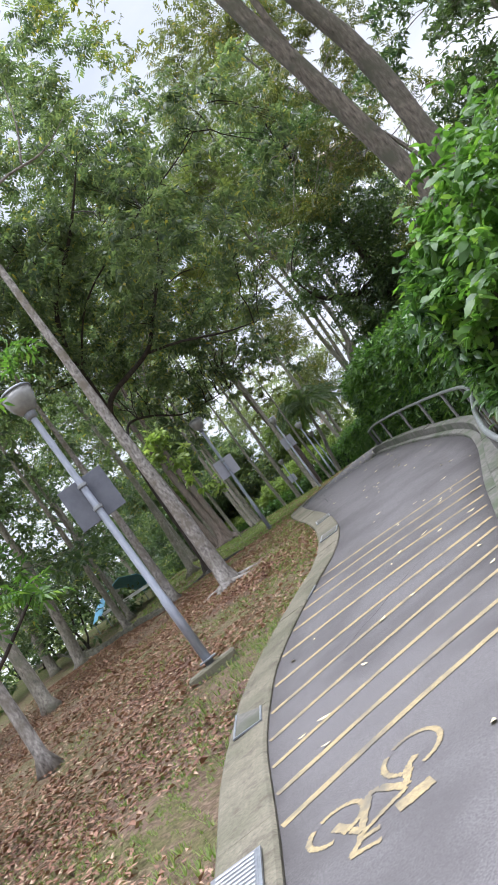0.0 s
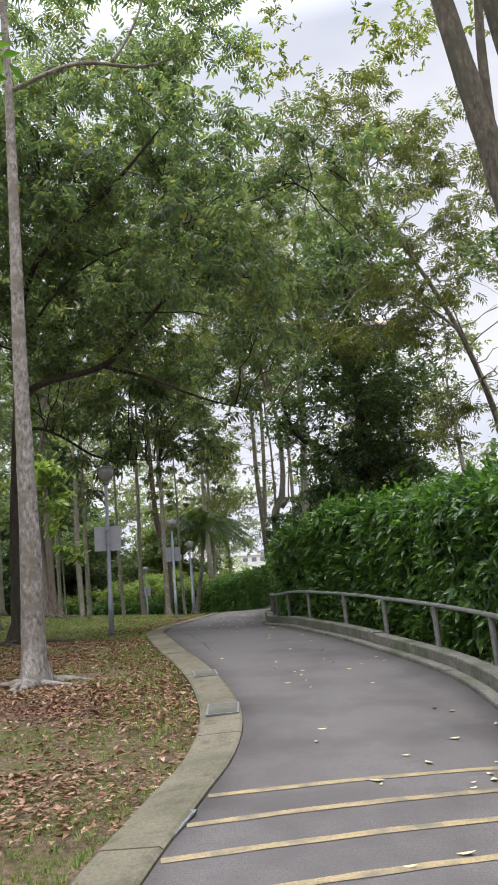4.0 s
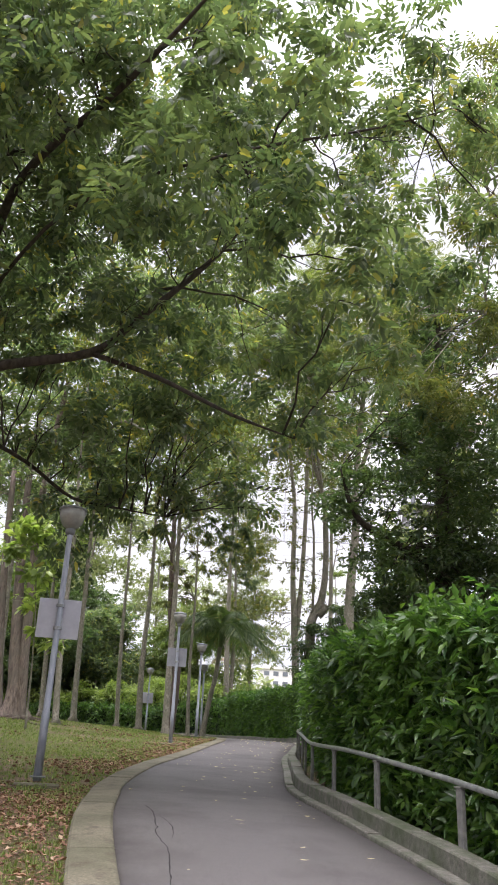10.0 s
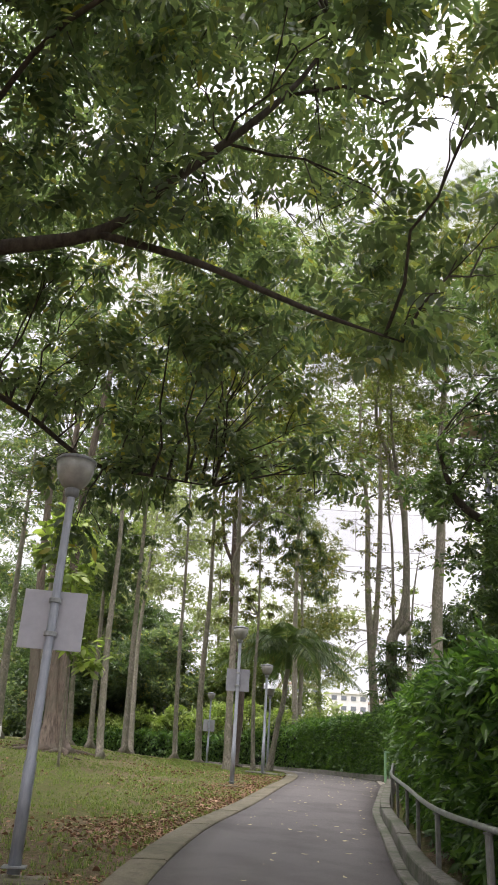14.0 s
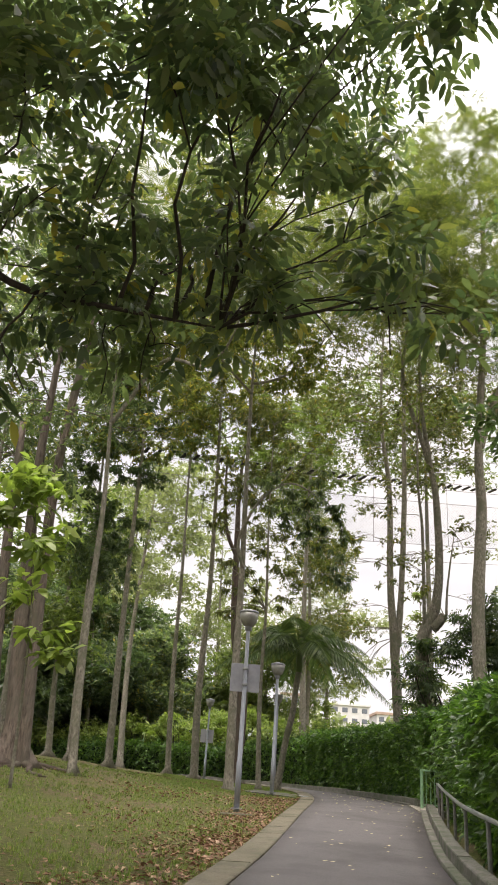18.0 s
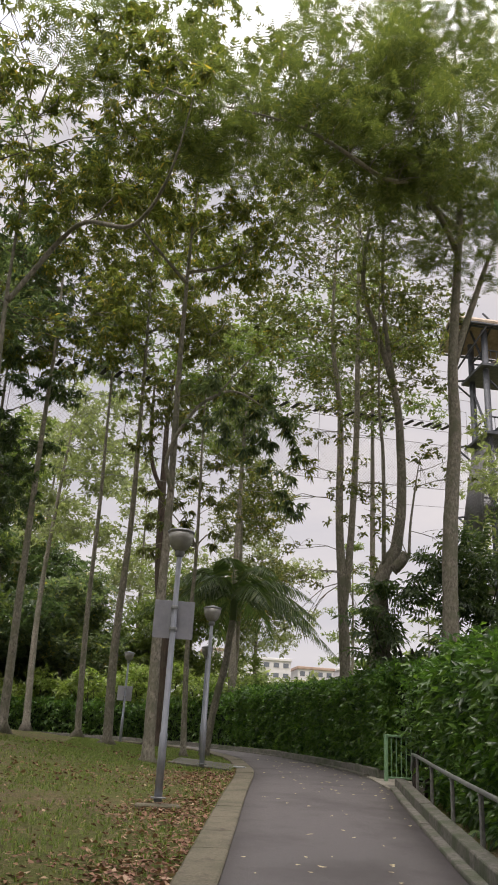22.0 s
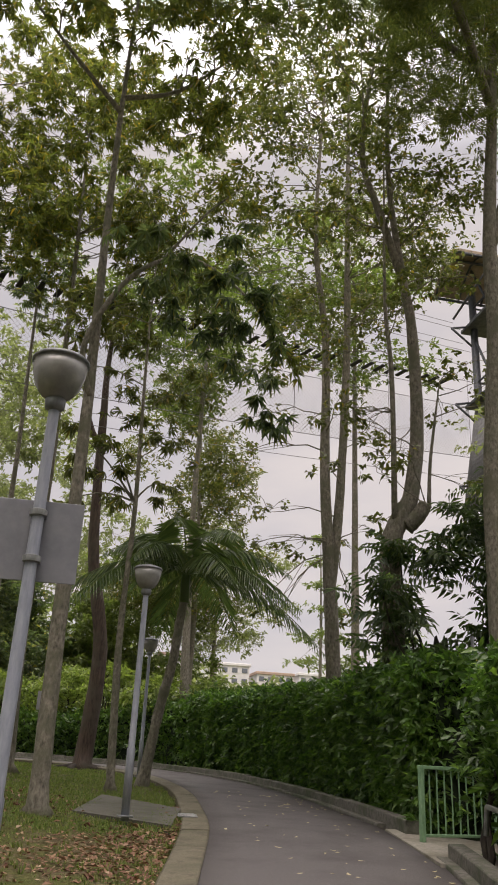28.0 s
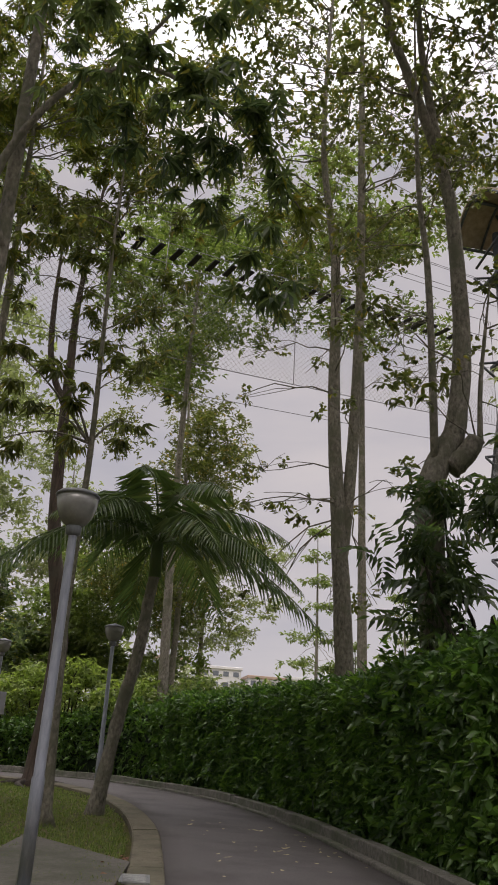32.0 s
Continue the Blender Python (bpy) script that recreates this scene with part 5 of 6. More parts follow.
def palm(x, y, points, fronds, length, seed):
    root = new("palm_tree")
    z = float(zg(x, y)) - 0.1
    root.location = (x, y, z)
    tagged(root, "young leaning palm with long arching fronds", "palm tree")
    base = np.array(root.location)
    pts = smooth([(x, y, z)] + points, 8)
    rad = np.interp(np.linspace(0, 1, len(pts)), [0, 0.12, 1], [0.2, 0.13, 0.11])
    rad = rad * (1 + 0.05 * np.sin(np.arange(len(pts)) * 1.9))
    v, f = tube_arrays(pts, rad, 12, 0.04, seed)
    put("trunk", tri_mesh("trunk", v - base, f, M_BARK), root)
    head = pts[-1]
    rng = np.random.default_rng(seed)
    v, f = tube_arrays([head - (0, 0, 0.1), head + (0, 0, 0.5), head + (0, 0, 1.0)], [0.13, 0.12, 0.05], 10)
    put("crownshaft", tri_mesh("crownshaft", v - base, f, M_PALM), root)
    for k in range(fronds):
        a = 2 * math.pi * k / fronds + rng.uniform(-0.2, 0.2)
        up = 0.35 + 1.0 * ((k * 7) % fronds) / fronds
        ln = length * rng.uniform(0.85, 1.15)
        t = np.linspace(0, 1, 14)
        out = ln * (math.cos(up) * t + 0.18 * t * t)
        rise = ln * (math.sin(up) * t - (0.62 + 0.3 * math.cos(up)) * t ** 2.0)
        rach = head + np.stack([out * math.cos(a), out * math.sin(a), 0.6 + rise], 1)
        pieces = [tube_arrays(rach, np.linspace(0.028, 0.006, 14), 5)]
        side = np.array([-math.sin(a), math.cos(a), 0])
        dense = np.stack([np.interp(np.linspace(0.12, 1, 46), t, rach[:, c]) for c in range(3)], 1)
        along = np.gradient(dense, axis=0)
        along /= np.linalg.norm(along, axis=1)[:, None]
        for i, (p, d) in enumerate(zip(dense, along)):
            q = i / 45
            ll = 0.75 * math.sin(math.pi * min(1, 0.18 + 0.8 * q)) + 0.1
            for sg in (-1, 1):
                w = side * sg * 0.75 + d * 0.55 + np.array((0, 0, -0.25 - 0.5 * rng.uniform(0, 1)))
                w /= np.linalg.norm(w)
                tip = p + w * ll + np.array((0, 0, -0.22 * ll))
                mid = p + w * ll * 0.45
                b = d * 0.026
                pieces.append((np.array([p, mid + b, tip, mid - b]), np.array([[0, 1, 2], [0, 2, 3]])))
        v, f = gather(pieces)
        put("frond", tri_mesh("frond", v - base, f, M_PALM), root)


palm(4.83, 55.3, [(5.1, 55.2, 4.3), (5.32, 55.1, 5.4), (5.42, 55.1, 6.4), (5.5, 55.1, 7.05)], 17, 3.4, 71)

# ---- background woods ----


def wood(label, centre, radius, height, n, clump, kind, size, dens, leaf, bark, seed, trunk_r=0.2, lean=0.3):
    z = float(zg(centre[0], centre[1]))
    rng = np.random.default_rng(seed)
    top = (centre[0] + rng.uniform(-lean, lean), centre[1], centre[2] + height * 0.3)
    return tree(label, [(centre[0], centre[1], z), (centre[0] + rng.uniform(-lean, lean), centre[1], (z + centre[2]) / 2), top], trunk_r, spread_clumps(centre, radius, height, n, clump, seed), kind, size, dens, leaf, bark, seed, 0.4, (), 0.4, "trees in the background")


for k, (x, y, z, r, h, m, dens) in enumerate([
        (-6.6, 24, 7, 2.8, 9, M_LEAF_DARK, 7), (-9.5, 30, 8, 3.8, 11, M_LEAF, 6), (-7.5, 36, 8, 3.0, 11, M_LEAF_DARK, 7), (-10, 44, 9, 4.2, 14, M_LEAF_DARK, 7), (-5.0, 62, 12, 2.4, 8, M_LEAF_SOFT, 6),
        (-6.8, 90, 11.5, 4.4, 9, M_LEAF_DARK, 9), (-14, 88, 12, 5, 10, M_LEAF_DARK, 9), (-11, 58, 10, 5, 14, M_LEAF, 6), (-14, 34, 9, 5, 14, M_LEAF_DARK, 6), (-3.5, 86, 7.5, 4.0, 5, M_LEAF_DARK, 8), (1.6, 88, 7.4, 3.4, 4.6, M_LEAF_SOFT, 6), (-9.0, 84, 9.0, 4.5, 8, M_LEAF_DARK, 8), (-5.5, 76, 9.5, 3.6, 9, M_LEAF_DARK, 11), (-1.5, 79, 8.0, 3.2, 7.5, M_LEAF, 10), (-10, 76, 10, 4.0, 11, M_LEAF_DARK, 10), (-8, 80, 10, 5, 13, M_LEAF_OLIVE, 7), (3.0, 96, 20, 5, 12, M_LEAF_HAZE, 2.6), (-6, 100, 26, 7, 12, M_LEAF_HAZE, 4),
        (8.6, 77, 18, 4.2, 16, M_LEAF_OLIVE, 5.2), (11.5, 84, 14, 4.2, 8, M_LEAF_HAZE, 3.6), (17, 52, 13, 4.5, 9, M_LEAF_HAZE, 4), (6.5, 82, 10.5, 4.2, 7, M_LEAF_SOFT, 6.5), (-4, 34, 11, 2.4, 8, M_LEAF, 5), (-7.5, 18, 9, 3.2, 10, M_LEAF, 6), (-9, 11, 8, 3.2, 9, M_LEAF, 6),
        (-2.5, 72, 18, 4.0, 9, M_LEAF_HAZE, 2.8), (7.5, 68, 23, 4.0, 8, M_LEAF_SOFT, 4), (14, 66, 24, 4, 9, M_LEAF_SOFT, 4)]):
    fine = 3 < x < 15 and 60 < y < 90
    wood("leafy park tree standing beyond the lawn", (x, y, z), r, h, int(8 + r * r * 0.6 + h * 0.8), 1.1 + 0.006 * y, "plain", 0.22 if fine else 0.2 + 0.0022 * max(0, y - 40), dens * (1.6 if fine else 0.95 if y > 60 else 0.75), m, M_BARK, 500 + k, 0.13 + 0.02 * r)

# dense green mass closing the view behind the bend
for k, (x, y, z, r, h, m) in enumerate([(-7.5, 83, 10.2, 3.4, 10.0, M_LEAF), (-3.4, 82, 10.4, 3.2, 10.0, M_LEAF_DARK), (-0.5, 81.5, 9.0, 2.0, 8.0, M_LEAF), (-12.5, 84, 9.5, 4.0, 9.5, M_LEAF_DARK), (3.6, 80, 8.6, 2.4, 5.6, M_LEAF_SOFT)]):
    wood("dense bushy tree behind the shrub row", (x, y, z), r, h, int(20 + r * h * 0.9), 1.35, "plain", 0.26, 5.5, m, M_BARK, 560 + k, 0.16)

# trunks seen on the lawn of the first stretch
for k, (x, y, r, mat) in enumerate([(-3.73, 11.9, 0.1, M_BARK_PALE), (-5.6, 17.8, 0.17, M_BARK), (-3.1, 22.4, 0.14, M_BARK_PALE), (-5.6, 26.6, 0.13, M_BARK), (-6.4, 31, 0.12, M_BARK)]):
    z = float(zg(x, y))
    tree("upright tree with blotched bark on the leaf litter", [(x, y, z), (x - 0.1, y, z + 4), (x - 0.3, y + 0.1, z + 9)], r, spread_clumps((x - 0.6, y, z + 9.5), 2.6, 5, 15, 0.95, 600 + k), "pinnate", 0.16, 6, M_LEAF, mat, 600 + k, 0.4, group="trees on the litter")

# rounded shrubs beyond the bend, arching over a shaded foot
for k, (x, y, r, h) in enumerate([(-13.6, 75.6, 1.9, 3.0), (-10.4, 75.4, 1.8, 2.9), (-7.4, 75.0, 1.7, 3.0), (-4.6, 74.5, 1.6, 2.9), (-2.0, 73.9, 1.6, 3.3), (0.6, 73.0, 1.6, 3.9), (2.7, 71.8, 1.5, 4.4), (4.6, 70.4, 1.5, 4.1), (6.4, 68.6, 1.4, 3.7), (8.2, 68.6, 1.6, 3.6), (10.6, 70, 2.0, 3.4), (12.6, 68, 2.2, 3.2), (13, 62, 2.0, 3.0)]):
    z = float(zg(x, y))
    rng = np.random.default_rng(740 + k)
    tufts = [(x, y, z + h * 0.62, r * 0.8, r * 0.8, h * 0.24)]
    for q in range(9):
        a, e = rng.uniform(0, 6.28), rng.uniform(0.35, 1.0)
        tufts.append((x + r * e * math.cos(a), y + r * e * math.sin(a) * 0.8, z + h * (0.88 - 0.42 * e * e) + rng.normal(0, 0.12), r * 0.42, r * 0.42, r * 0.3))
    thicket("rounded light green shrub beyond the bend", tufts, "plain", 0.19, 13, M_LEAF_LIGHT if k < 9 else M_LEAF_SOFT, 700 + k)


def far_woods():
    """A belt of distant trees, one uneven mass of leaf tufts."""
    rng = np.random.default_rng(88)
    clumps = []
    for k in range(110):
        x = -130 + 260 * k / 110 + rng.normal(0, 2)
        y = 150 + rng.uniform(-12, 25)
        h = rng.uniform(10, 13) if x > 10 else rng.uniform(10, 24)
        for q in range(3):
            clumps.append((x + rng.normal(0, 2), y + rng.normal(0, 2), 3.5 + h * (0.25 + 0.3 * q), 3.6 - 0.6 * q, 3.6 - 0.6 * q, h * 0.28))
    # distance haze is in the leaf colour
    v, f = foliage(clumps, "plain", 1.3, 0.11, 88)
    tagged(put("far_woods", tri_mesh("far_woods", v, f, M_LEAF_HAZE)), "distant belt of green trees paled for haze", "woods", kind="stuff")


far_woods()

# ---- lookout tower and netted walkway ----
M_TOWER = grain("tower_steel", (0.06, 0.065, 0.075), (0.13, 0.14, 0.155), 6, 0.55, bump=0.05, dist=0.003, metal=0.3)
M_ROOF = grain("tower_roof", (0.26, 0.2, 0.14), (0.44, 0.36, 0.27), 5, 0.7, bump=0.2, dist=0.01)
M_WIRE = grain("net_wire", (0.16, 0.16, 0.17), (0.26, 0.26, 0.27), 8, 0.5, bump=0.0, dist=0.002, metal=0.4)
M_SLAT = grain("black_slat", (0.01, 0.01, 0.012), (0.03, 0.03, 0.033), 8, 0.6)
M_BUILDING = grain("white_render", (0.62, 0.62, 0.62), (0.78, 0.78, 0.77), 0.4, 0.85, bump=0.05, dist=0.02)
M_BUILDING_ROOF = grain("pale_roof", (0.34, 0.25, 0.2), (0.5, 0.38, 0.3), 0.6, 0.85, bump=0.05, dist=0.02)
M_GLASS_FAR = grain("dark_window", (0.12, 0.14, 0.16), (0.2, 0.22, 0.25), 1, 0.2)


def beam(a, b, r, mat, parent, name="beam", sides=6):
    v, f = tube_arrays([a, b], [r, r], sides)
    return put(name, tri_mesh(name, v, f, mat), parent)


def tower():
    root = tagged(new("lookout_tower"), "steel lookout tower with a vaulted roof and net sides", "tower")
    root.location = (18.0, 61.6, 2.8)
    corners = [(0.05, 0.5), (3.4, 0.5), (3.4, -1.1), (0.05, -1.1)]
    for x, y in corners:
        beam((x, y, 0), (x, y, 20.4), 0.16, M_TOWER, root, "column", 8)
    for z in (7.4, 11.0, 14.6, 18.2):
        part("deck", box(4.2, 2.5, 0.16, (1.75, -0.3, z), 0.02), M_TOWER, root)
        beam((-1.0, 0.5, z - 0.05), (0.05, 0.5, z + 0.2), 0.05, M_TOWER, root, "bracket")
        beam((-1.0, 0.5, z - 0.05), (0.05, 0.5, z - 0.9), 0.05, M_TOWER, root, "bracket")
        for k in range(4):
            (x0, y0), (x1, y1) = corners[k], corners[(k + 1) % 4]
            beam((x0, y0, z + 1.1), (x1, y1, z + 1.1), 0.045, M_TOWER, root, "handrail")
            beam((x0, y0, z + 0.1), (x1, y1, z + 3.2), 0.06, M_TOWER, root, "brace")
        for k in range(12):
            beam((0.05 + 3.35 * k / 11, -1.1, z + 0.1), (0.05 + 3.35 * k / 11, -1.1, z + 1.1), 0.02, M_TOWER, root, "baluster", 4)
    part("awning", box(3.6, 1.5, 0.1, (2.2, -1.5, 18.5), 0.02, turn=Matrix.Rotation(radians(14), 4, "X")), M_ROOF, root)
    # vaulted roof, its axis along x
    bm = bmesh.new()
    n = 13
    prof = [(1.45 - 3.1 * k / (n - 1), 20.3 + 0.9 * math.sin(math.pi * k / (n - 1)) + 0.25 * k / (n - 1)) for k in range(n)]
    rows = [[bm.verts.new((x, y, z + dz)) for y, z in prof] for x, dz in ((-1.3, 0), (5.4, 0), (5.4, 0.12), (-1.3, 0.12))]
    for a, b in ((0, 1), (1, 2), (2, 3), (3, 0)):
        for k in range(n - 1):
            bm.faces.new((rows[a][k], rows[a][k + 1], rows[b][k + 1], rows[b][k]))
    for k in (0, n - 1):
        bm.faces.new([rows[q][k] for q in range(4)])
    part("roof", bm, M_ROOF, root)
    for x in (-1.2, -0.1, 1.0, 2.1, 3.2, 4.3, 5.3):
        v, f = tube_arrays([(x, y, z - 0.05) for y, z in prof], np.full(n, 0.05), 5)
        put("rafter", tri_mesh("rafter", v, f, M_TOWER), root)
    for y, z in (prof[0], prof[n // 2], prof[-1]):
        beam((-1.3, y, z - 0.1), (5.4, y, z - 0.1), 0.07, M_TOWER, root, "purlin")
    for x in (-0.9, 1.3, 3.5):
        beam((x, 0.5, 18.6), (x + 0.9, prof[-1][0], prof[-1][1] - 0.1), 0.05, M_TOWER, root, "strut")
    # net sides that flare out below the deck
    wires = []
    for k in range(46):
        q = k / 45
        for sg in (-1, 1):
            q1 = min(1, max(0, q + sg * 0.3))
            a = (-0.1 + 3.7 * q, -1.25, 14.5)
            wires.append(tube_arrays([a, (-0.9 + 4.6 * q1, -1.7, 9.6)], [0.012, 0.012], 3))
            a = (-0.1, -1.25 + 1.8 * q, 14.5)
            wires.append(tube_arrays([a, (-0.9, -1.7 + 2.3 * q1, 9.6)], [0.012, 0.012], 3))
    v, f = gather(wires)
    tagged(put("net", tri_mesh("net", v, f, M_WIRE), root), kind="stuff")


tower()


def netted_walkway():
    """Chain-link walkway hung across between the trees and the tower."""
    root = tagged(new("netted_walkway"), "hanging walkway of chain-link netting with dark slats", "walkway")
    a, b = np.array((-16.0, 50.2, 15.6)), np.array((18.0, 62.9, 19.0))
    root.location = a
    n = 60
    t = np.linspace(0, 1, n)[:, None]

    def run(dz, sag, dy=0.0):
        p = (b - a) * t
        p[:, 2] += dz - sag * np.sin(np.pi * t[:, 0])
        p[:, 1] += dy
        return p

    for dz, dy, r in ((-0.32, -0.45, 0.014), (-0.32, 0.5, 0.014), (-1.3, 0, 0.014), (0.7, 0, 0.012), (1.1, -0.5, 0.012), (1.9, 0.2, 0.012), (2.3, -0.2, 0.012), (-3.6, 0, 0.014), (-4.4, 0.3, 0.01), (3.4, 1, 0.012)):
        v, f = tube_arrays(run(dz, 0.55, dy), np.full(n, r), 4)
        put("cable", tri_mesh("cable", v, f, M_WIRE), root)
    wires = []
    length = float(np.linalg.norm(b - a))
    m = int(length / 0.17)
    top, low = run(-1.3, 0.55), run(-3.6, 0.55)
    for k in range(m):
        for sg in (-1, 1):
            q0 = np.clip(k / m, 0, 1)
            q1 = np.clip(k / m + sg * 2.4 / length, 0, 1)
            p = np.array([np.interp(q0, t[:, 0], low[:, c]) for c in range(3)])
            e = np.array([np.interp(q1, t[:, 0], top[:, c]) for c in range(3)])
            wires.append(tube_arrays([p, e], [0.004, 0.004], 3))
    v, f = gather(wires)
    tagged(put("netting", tri_mesh("netting", v, f, M_WIRE), root), kind="stuff")
    plank = None
    turn = math.degrees(math.atan2(b[1] - a[1], b[0] - a[0]))
    rng = np.random.default_rng(8)
    for k in range(56):
        q = 0.06 + 0.9 * k / 55
        p = np.array([np.interp(q, t[:, 0], run(-0.34, 0.55)[:, c]) for c in range(3)])
        if plank is None:
            bm = box(0.17, 0.62, 0.05, (0, 0, 0), 0.006)
            plank = bpy.data.meshes.new("plank")
            bm.to_mesh(plank)
            bm.free()
            plank.materials.append(M_SLAT)
        put("plank", plank, root, at=pose(p[0], p[1], p[2], 0, rng.uniform(-4, 4), turn + rng.uniform(-3, 3)))
    for k in range(9):
        q = k / 8
        p = np.array([np.interp(q, t[:, 0], run(0.0, 0.55)[:, c]) for c in range(3)])
        beam(tuple(p + (0, 0, -3.6)), tuple(p + (0, 0, 0.7)), 0.012, M_WIRE, root, "hanger", 4)


netted_walkway()


def far_building(x, y, w, h, storeys, bays, seed):
    root = new("apartment_block")
    root.location = (x, y, 3.4)
    tagged(root, "distant white apartment block with rows of windows", "building", "distant buildings")
    part("wall", box(w, 12, h, (0, 0, 0), 0.05), M_BUILDING, root)
    part("roof", box(w + 0.8, 12.8, 0.9, (0, 0, h), 0.1), M_BUILDING_ROOF if seed % 2 else M_BUILDING, root)
    me = None
    for s in range(storeys):
        for k in range(bays):
            if me is None:
                bm = box(w / bays * 0.55, 0.2, h / storeys * 0.45)
                me = bpy.data.meshes.new("window")
                bm.to_mesh(me)
                bm.free()
                me.materials.append(M_GLASS_FAR)
            put("window", me, root, at=pose(-w / 2 + w * (k + 0.5) / bays, -6.02, h * (s + 0.35) / storeys))


for k, (x, y, w, h, s, b) in enumerate([(52, 300, 13, 29, 9, 4), (67, 300, 12, 27, 8, 4), (82, 300, 14, 27.5, 8, 5), (37, 310, 13, 32, 9, 4), (100, 320, 14, 24, 7, 5), (118, 320, 14, 26, 7, 4)]):
    far_building(x, y, w, h, s, b, k)

# ---- litter, grass ----


def scatter_on_ground(n, x0, x1, y0, y1, seed, keep):
    rng = np.random.default_rng(seed)
    x, y = rng.uniform(x0, x1, n), rng.uniform(y0, y1, n)
    k = keep(x, y, rng)
    return x[k], y[k], rng


def lawn_side(x, y, rng):
    return (x < left_x(y) - 0.43) & (rng.uniform(0, 1, len(x)) < np.clip(1.25 - np.abs(x - left_x(y)) / 14, 0.15, 1))


def leaf_flat(length, width, curl, rng):
    """One fallen leaf, curled."""
    v = np.array([(-length / 2, 0, 0.008), (-length * 0.1, width / 2, 0.004 + curl), (length * 0.15, width / 2, 0.004 + curl), (length / 2, 0, 0.01), (length * 0.15, -width / 2, 0.004 + curl), (-length * 0.1, -width / 2, 0.004 + curl)])
    return v, np.array([[0, 2, 1], [0, 3, 2], [0, 4, 3], [0, 5, 4]])


def leaf_small(length, width, fold):
    """One small fallen leaf of two folded halves."""
    return np.array([(-length / 2, 0, 0.004), (0, width / 2, 0.006 + fold), (length / 2, 0, 0.008), (0, -width / 2, 0.006 + fold)]), np.array([[0, 2, 1], [0, 3, 2]])


def litter():
    out = []
    rng0 = np.random.default_rng(1)
    for k in range(5):
        def keep(x, y, rng):
            patch = np.sin(x * 1.1 + 1.3 * np.sin(y * 0.5)) + np.sin(y * 0.9 + x * 0.4) + np.where(y < 26, -0.7, -0.9) + np.where(left_x(y) - x < 2.2, 0.5, 0)
            return lawn_side(x, y, rng) & (rng.uniform(-1, 1.6, len(x)) < patch)
        x, y, rng = scatter_on_ground(6000, -9, 5, 2, 52, 900 + k, keep)
        z = zg(x, y) + 0.01
        out.append(strew(leaf_flat(0.08, 0.04, 0.012 * k - 0.01, rng0), np.stack([x, y, z], 1), turned(len(x), rng, 0.25), rng.uniform(0.5, 1.3, len(x))))

        def keep_near(x, y, rng):
            patch = np.sin(x * 1.9 + 1.3 * np.sin(y * 0.9)) + np.sin(y * 1.7 + x * 0.9) + 1.4 - 1.2 * np.clip((x - left_x(y) + 1.7) / 1.2, 0, 1)
            return lawn_side(x, y, rng) & (rng.uniform(-1, 1.6, len(x)) < patch)
        x, y, rng = scatter_on_ground(26000, -8, 1.2, 3.5, 26, 920 + k, keep_near)
        z = zg(x, y) + 0.004
        out.append(strew(leaf_small(0.065, 0.032, 0.006 * k - 0.008), np.stack([x, y, z], 1), turned(len(x), rng, 0.2), rng.uniform(0.5, 1.4, len(x))))
        x, y, rng = scatter_on_ground(9000, -0.6, 5.4, 28, 50, 940 + k, lambda x, y, rng: (x < left_x(y) - 0.43) & (rng.uniform(0, 1, len(x)) < np.clip(1.35 - (left_x(y) - x) / 1.5 + 0.3 * np.sin(y * 1.3), 0.04, 1)))
        out.append(strew(leaf_small(0.085, 0.045, 0.006 * k - 0.008), np.stack([x, y, zg(x, y) + 0.006], 1), turned(len(x), rng, 0.22), rng.uniform(0.5, 1.3, len(x))))
    v, f = gather(out)
    tagged(put("leaf_litter", tri_mesh("leaf_litter", v, f, M_LITTER)), "brown fallen leaves on the lawn", "leaf litter", kind="stuff")
    rng = np.random.default_rng(17)
    for k in range(230):
        y = (rng.uniform(4, 26), rng.uniform(26, 46), rng.uniform(43, 55))[k % 3]
        q = rng.uniform(0.0, 1) ** 0.7
        x = float(left_x(y)) + 0.1 + (float(right_x(y)) - float(left_x(y)) - 0.2) * q
        s = rng.uniform(0.4, 1.05)
        vv, ff = leaf_flat(0.11 * s, 0.045 * s, rng.uniform(-0.003, 0.002), rng)
        if k < 8:
            mesh = tri_mesh("fallen_leaf", vv, ff, M_LITTER_PATH)
            LEAFS.append(mesh)
        ob = put("fallen_leaf", LEAFS[k % 8], at=pose(x, y, path_z(x, y) + 0.006, rng.uniform(-8, 8), rng.uniform(-8, 8), rng.uniform(0, 360)))
        tagged(ob, "pale dry fallen leaf lying on the asphalt", "leaf", "fallen leaves on the path")


LEAFS = []
litter()


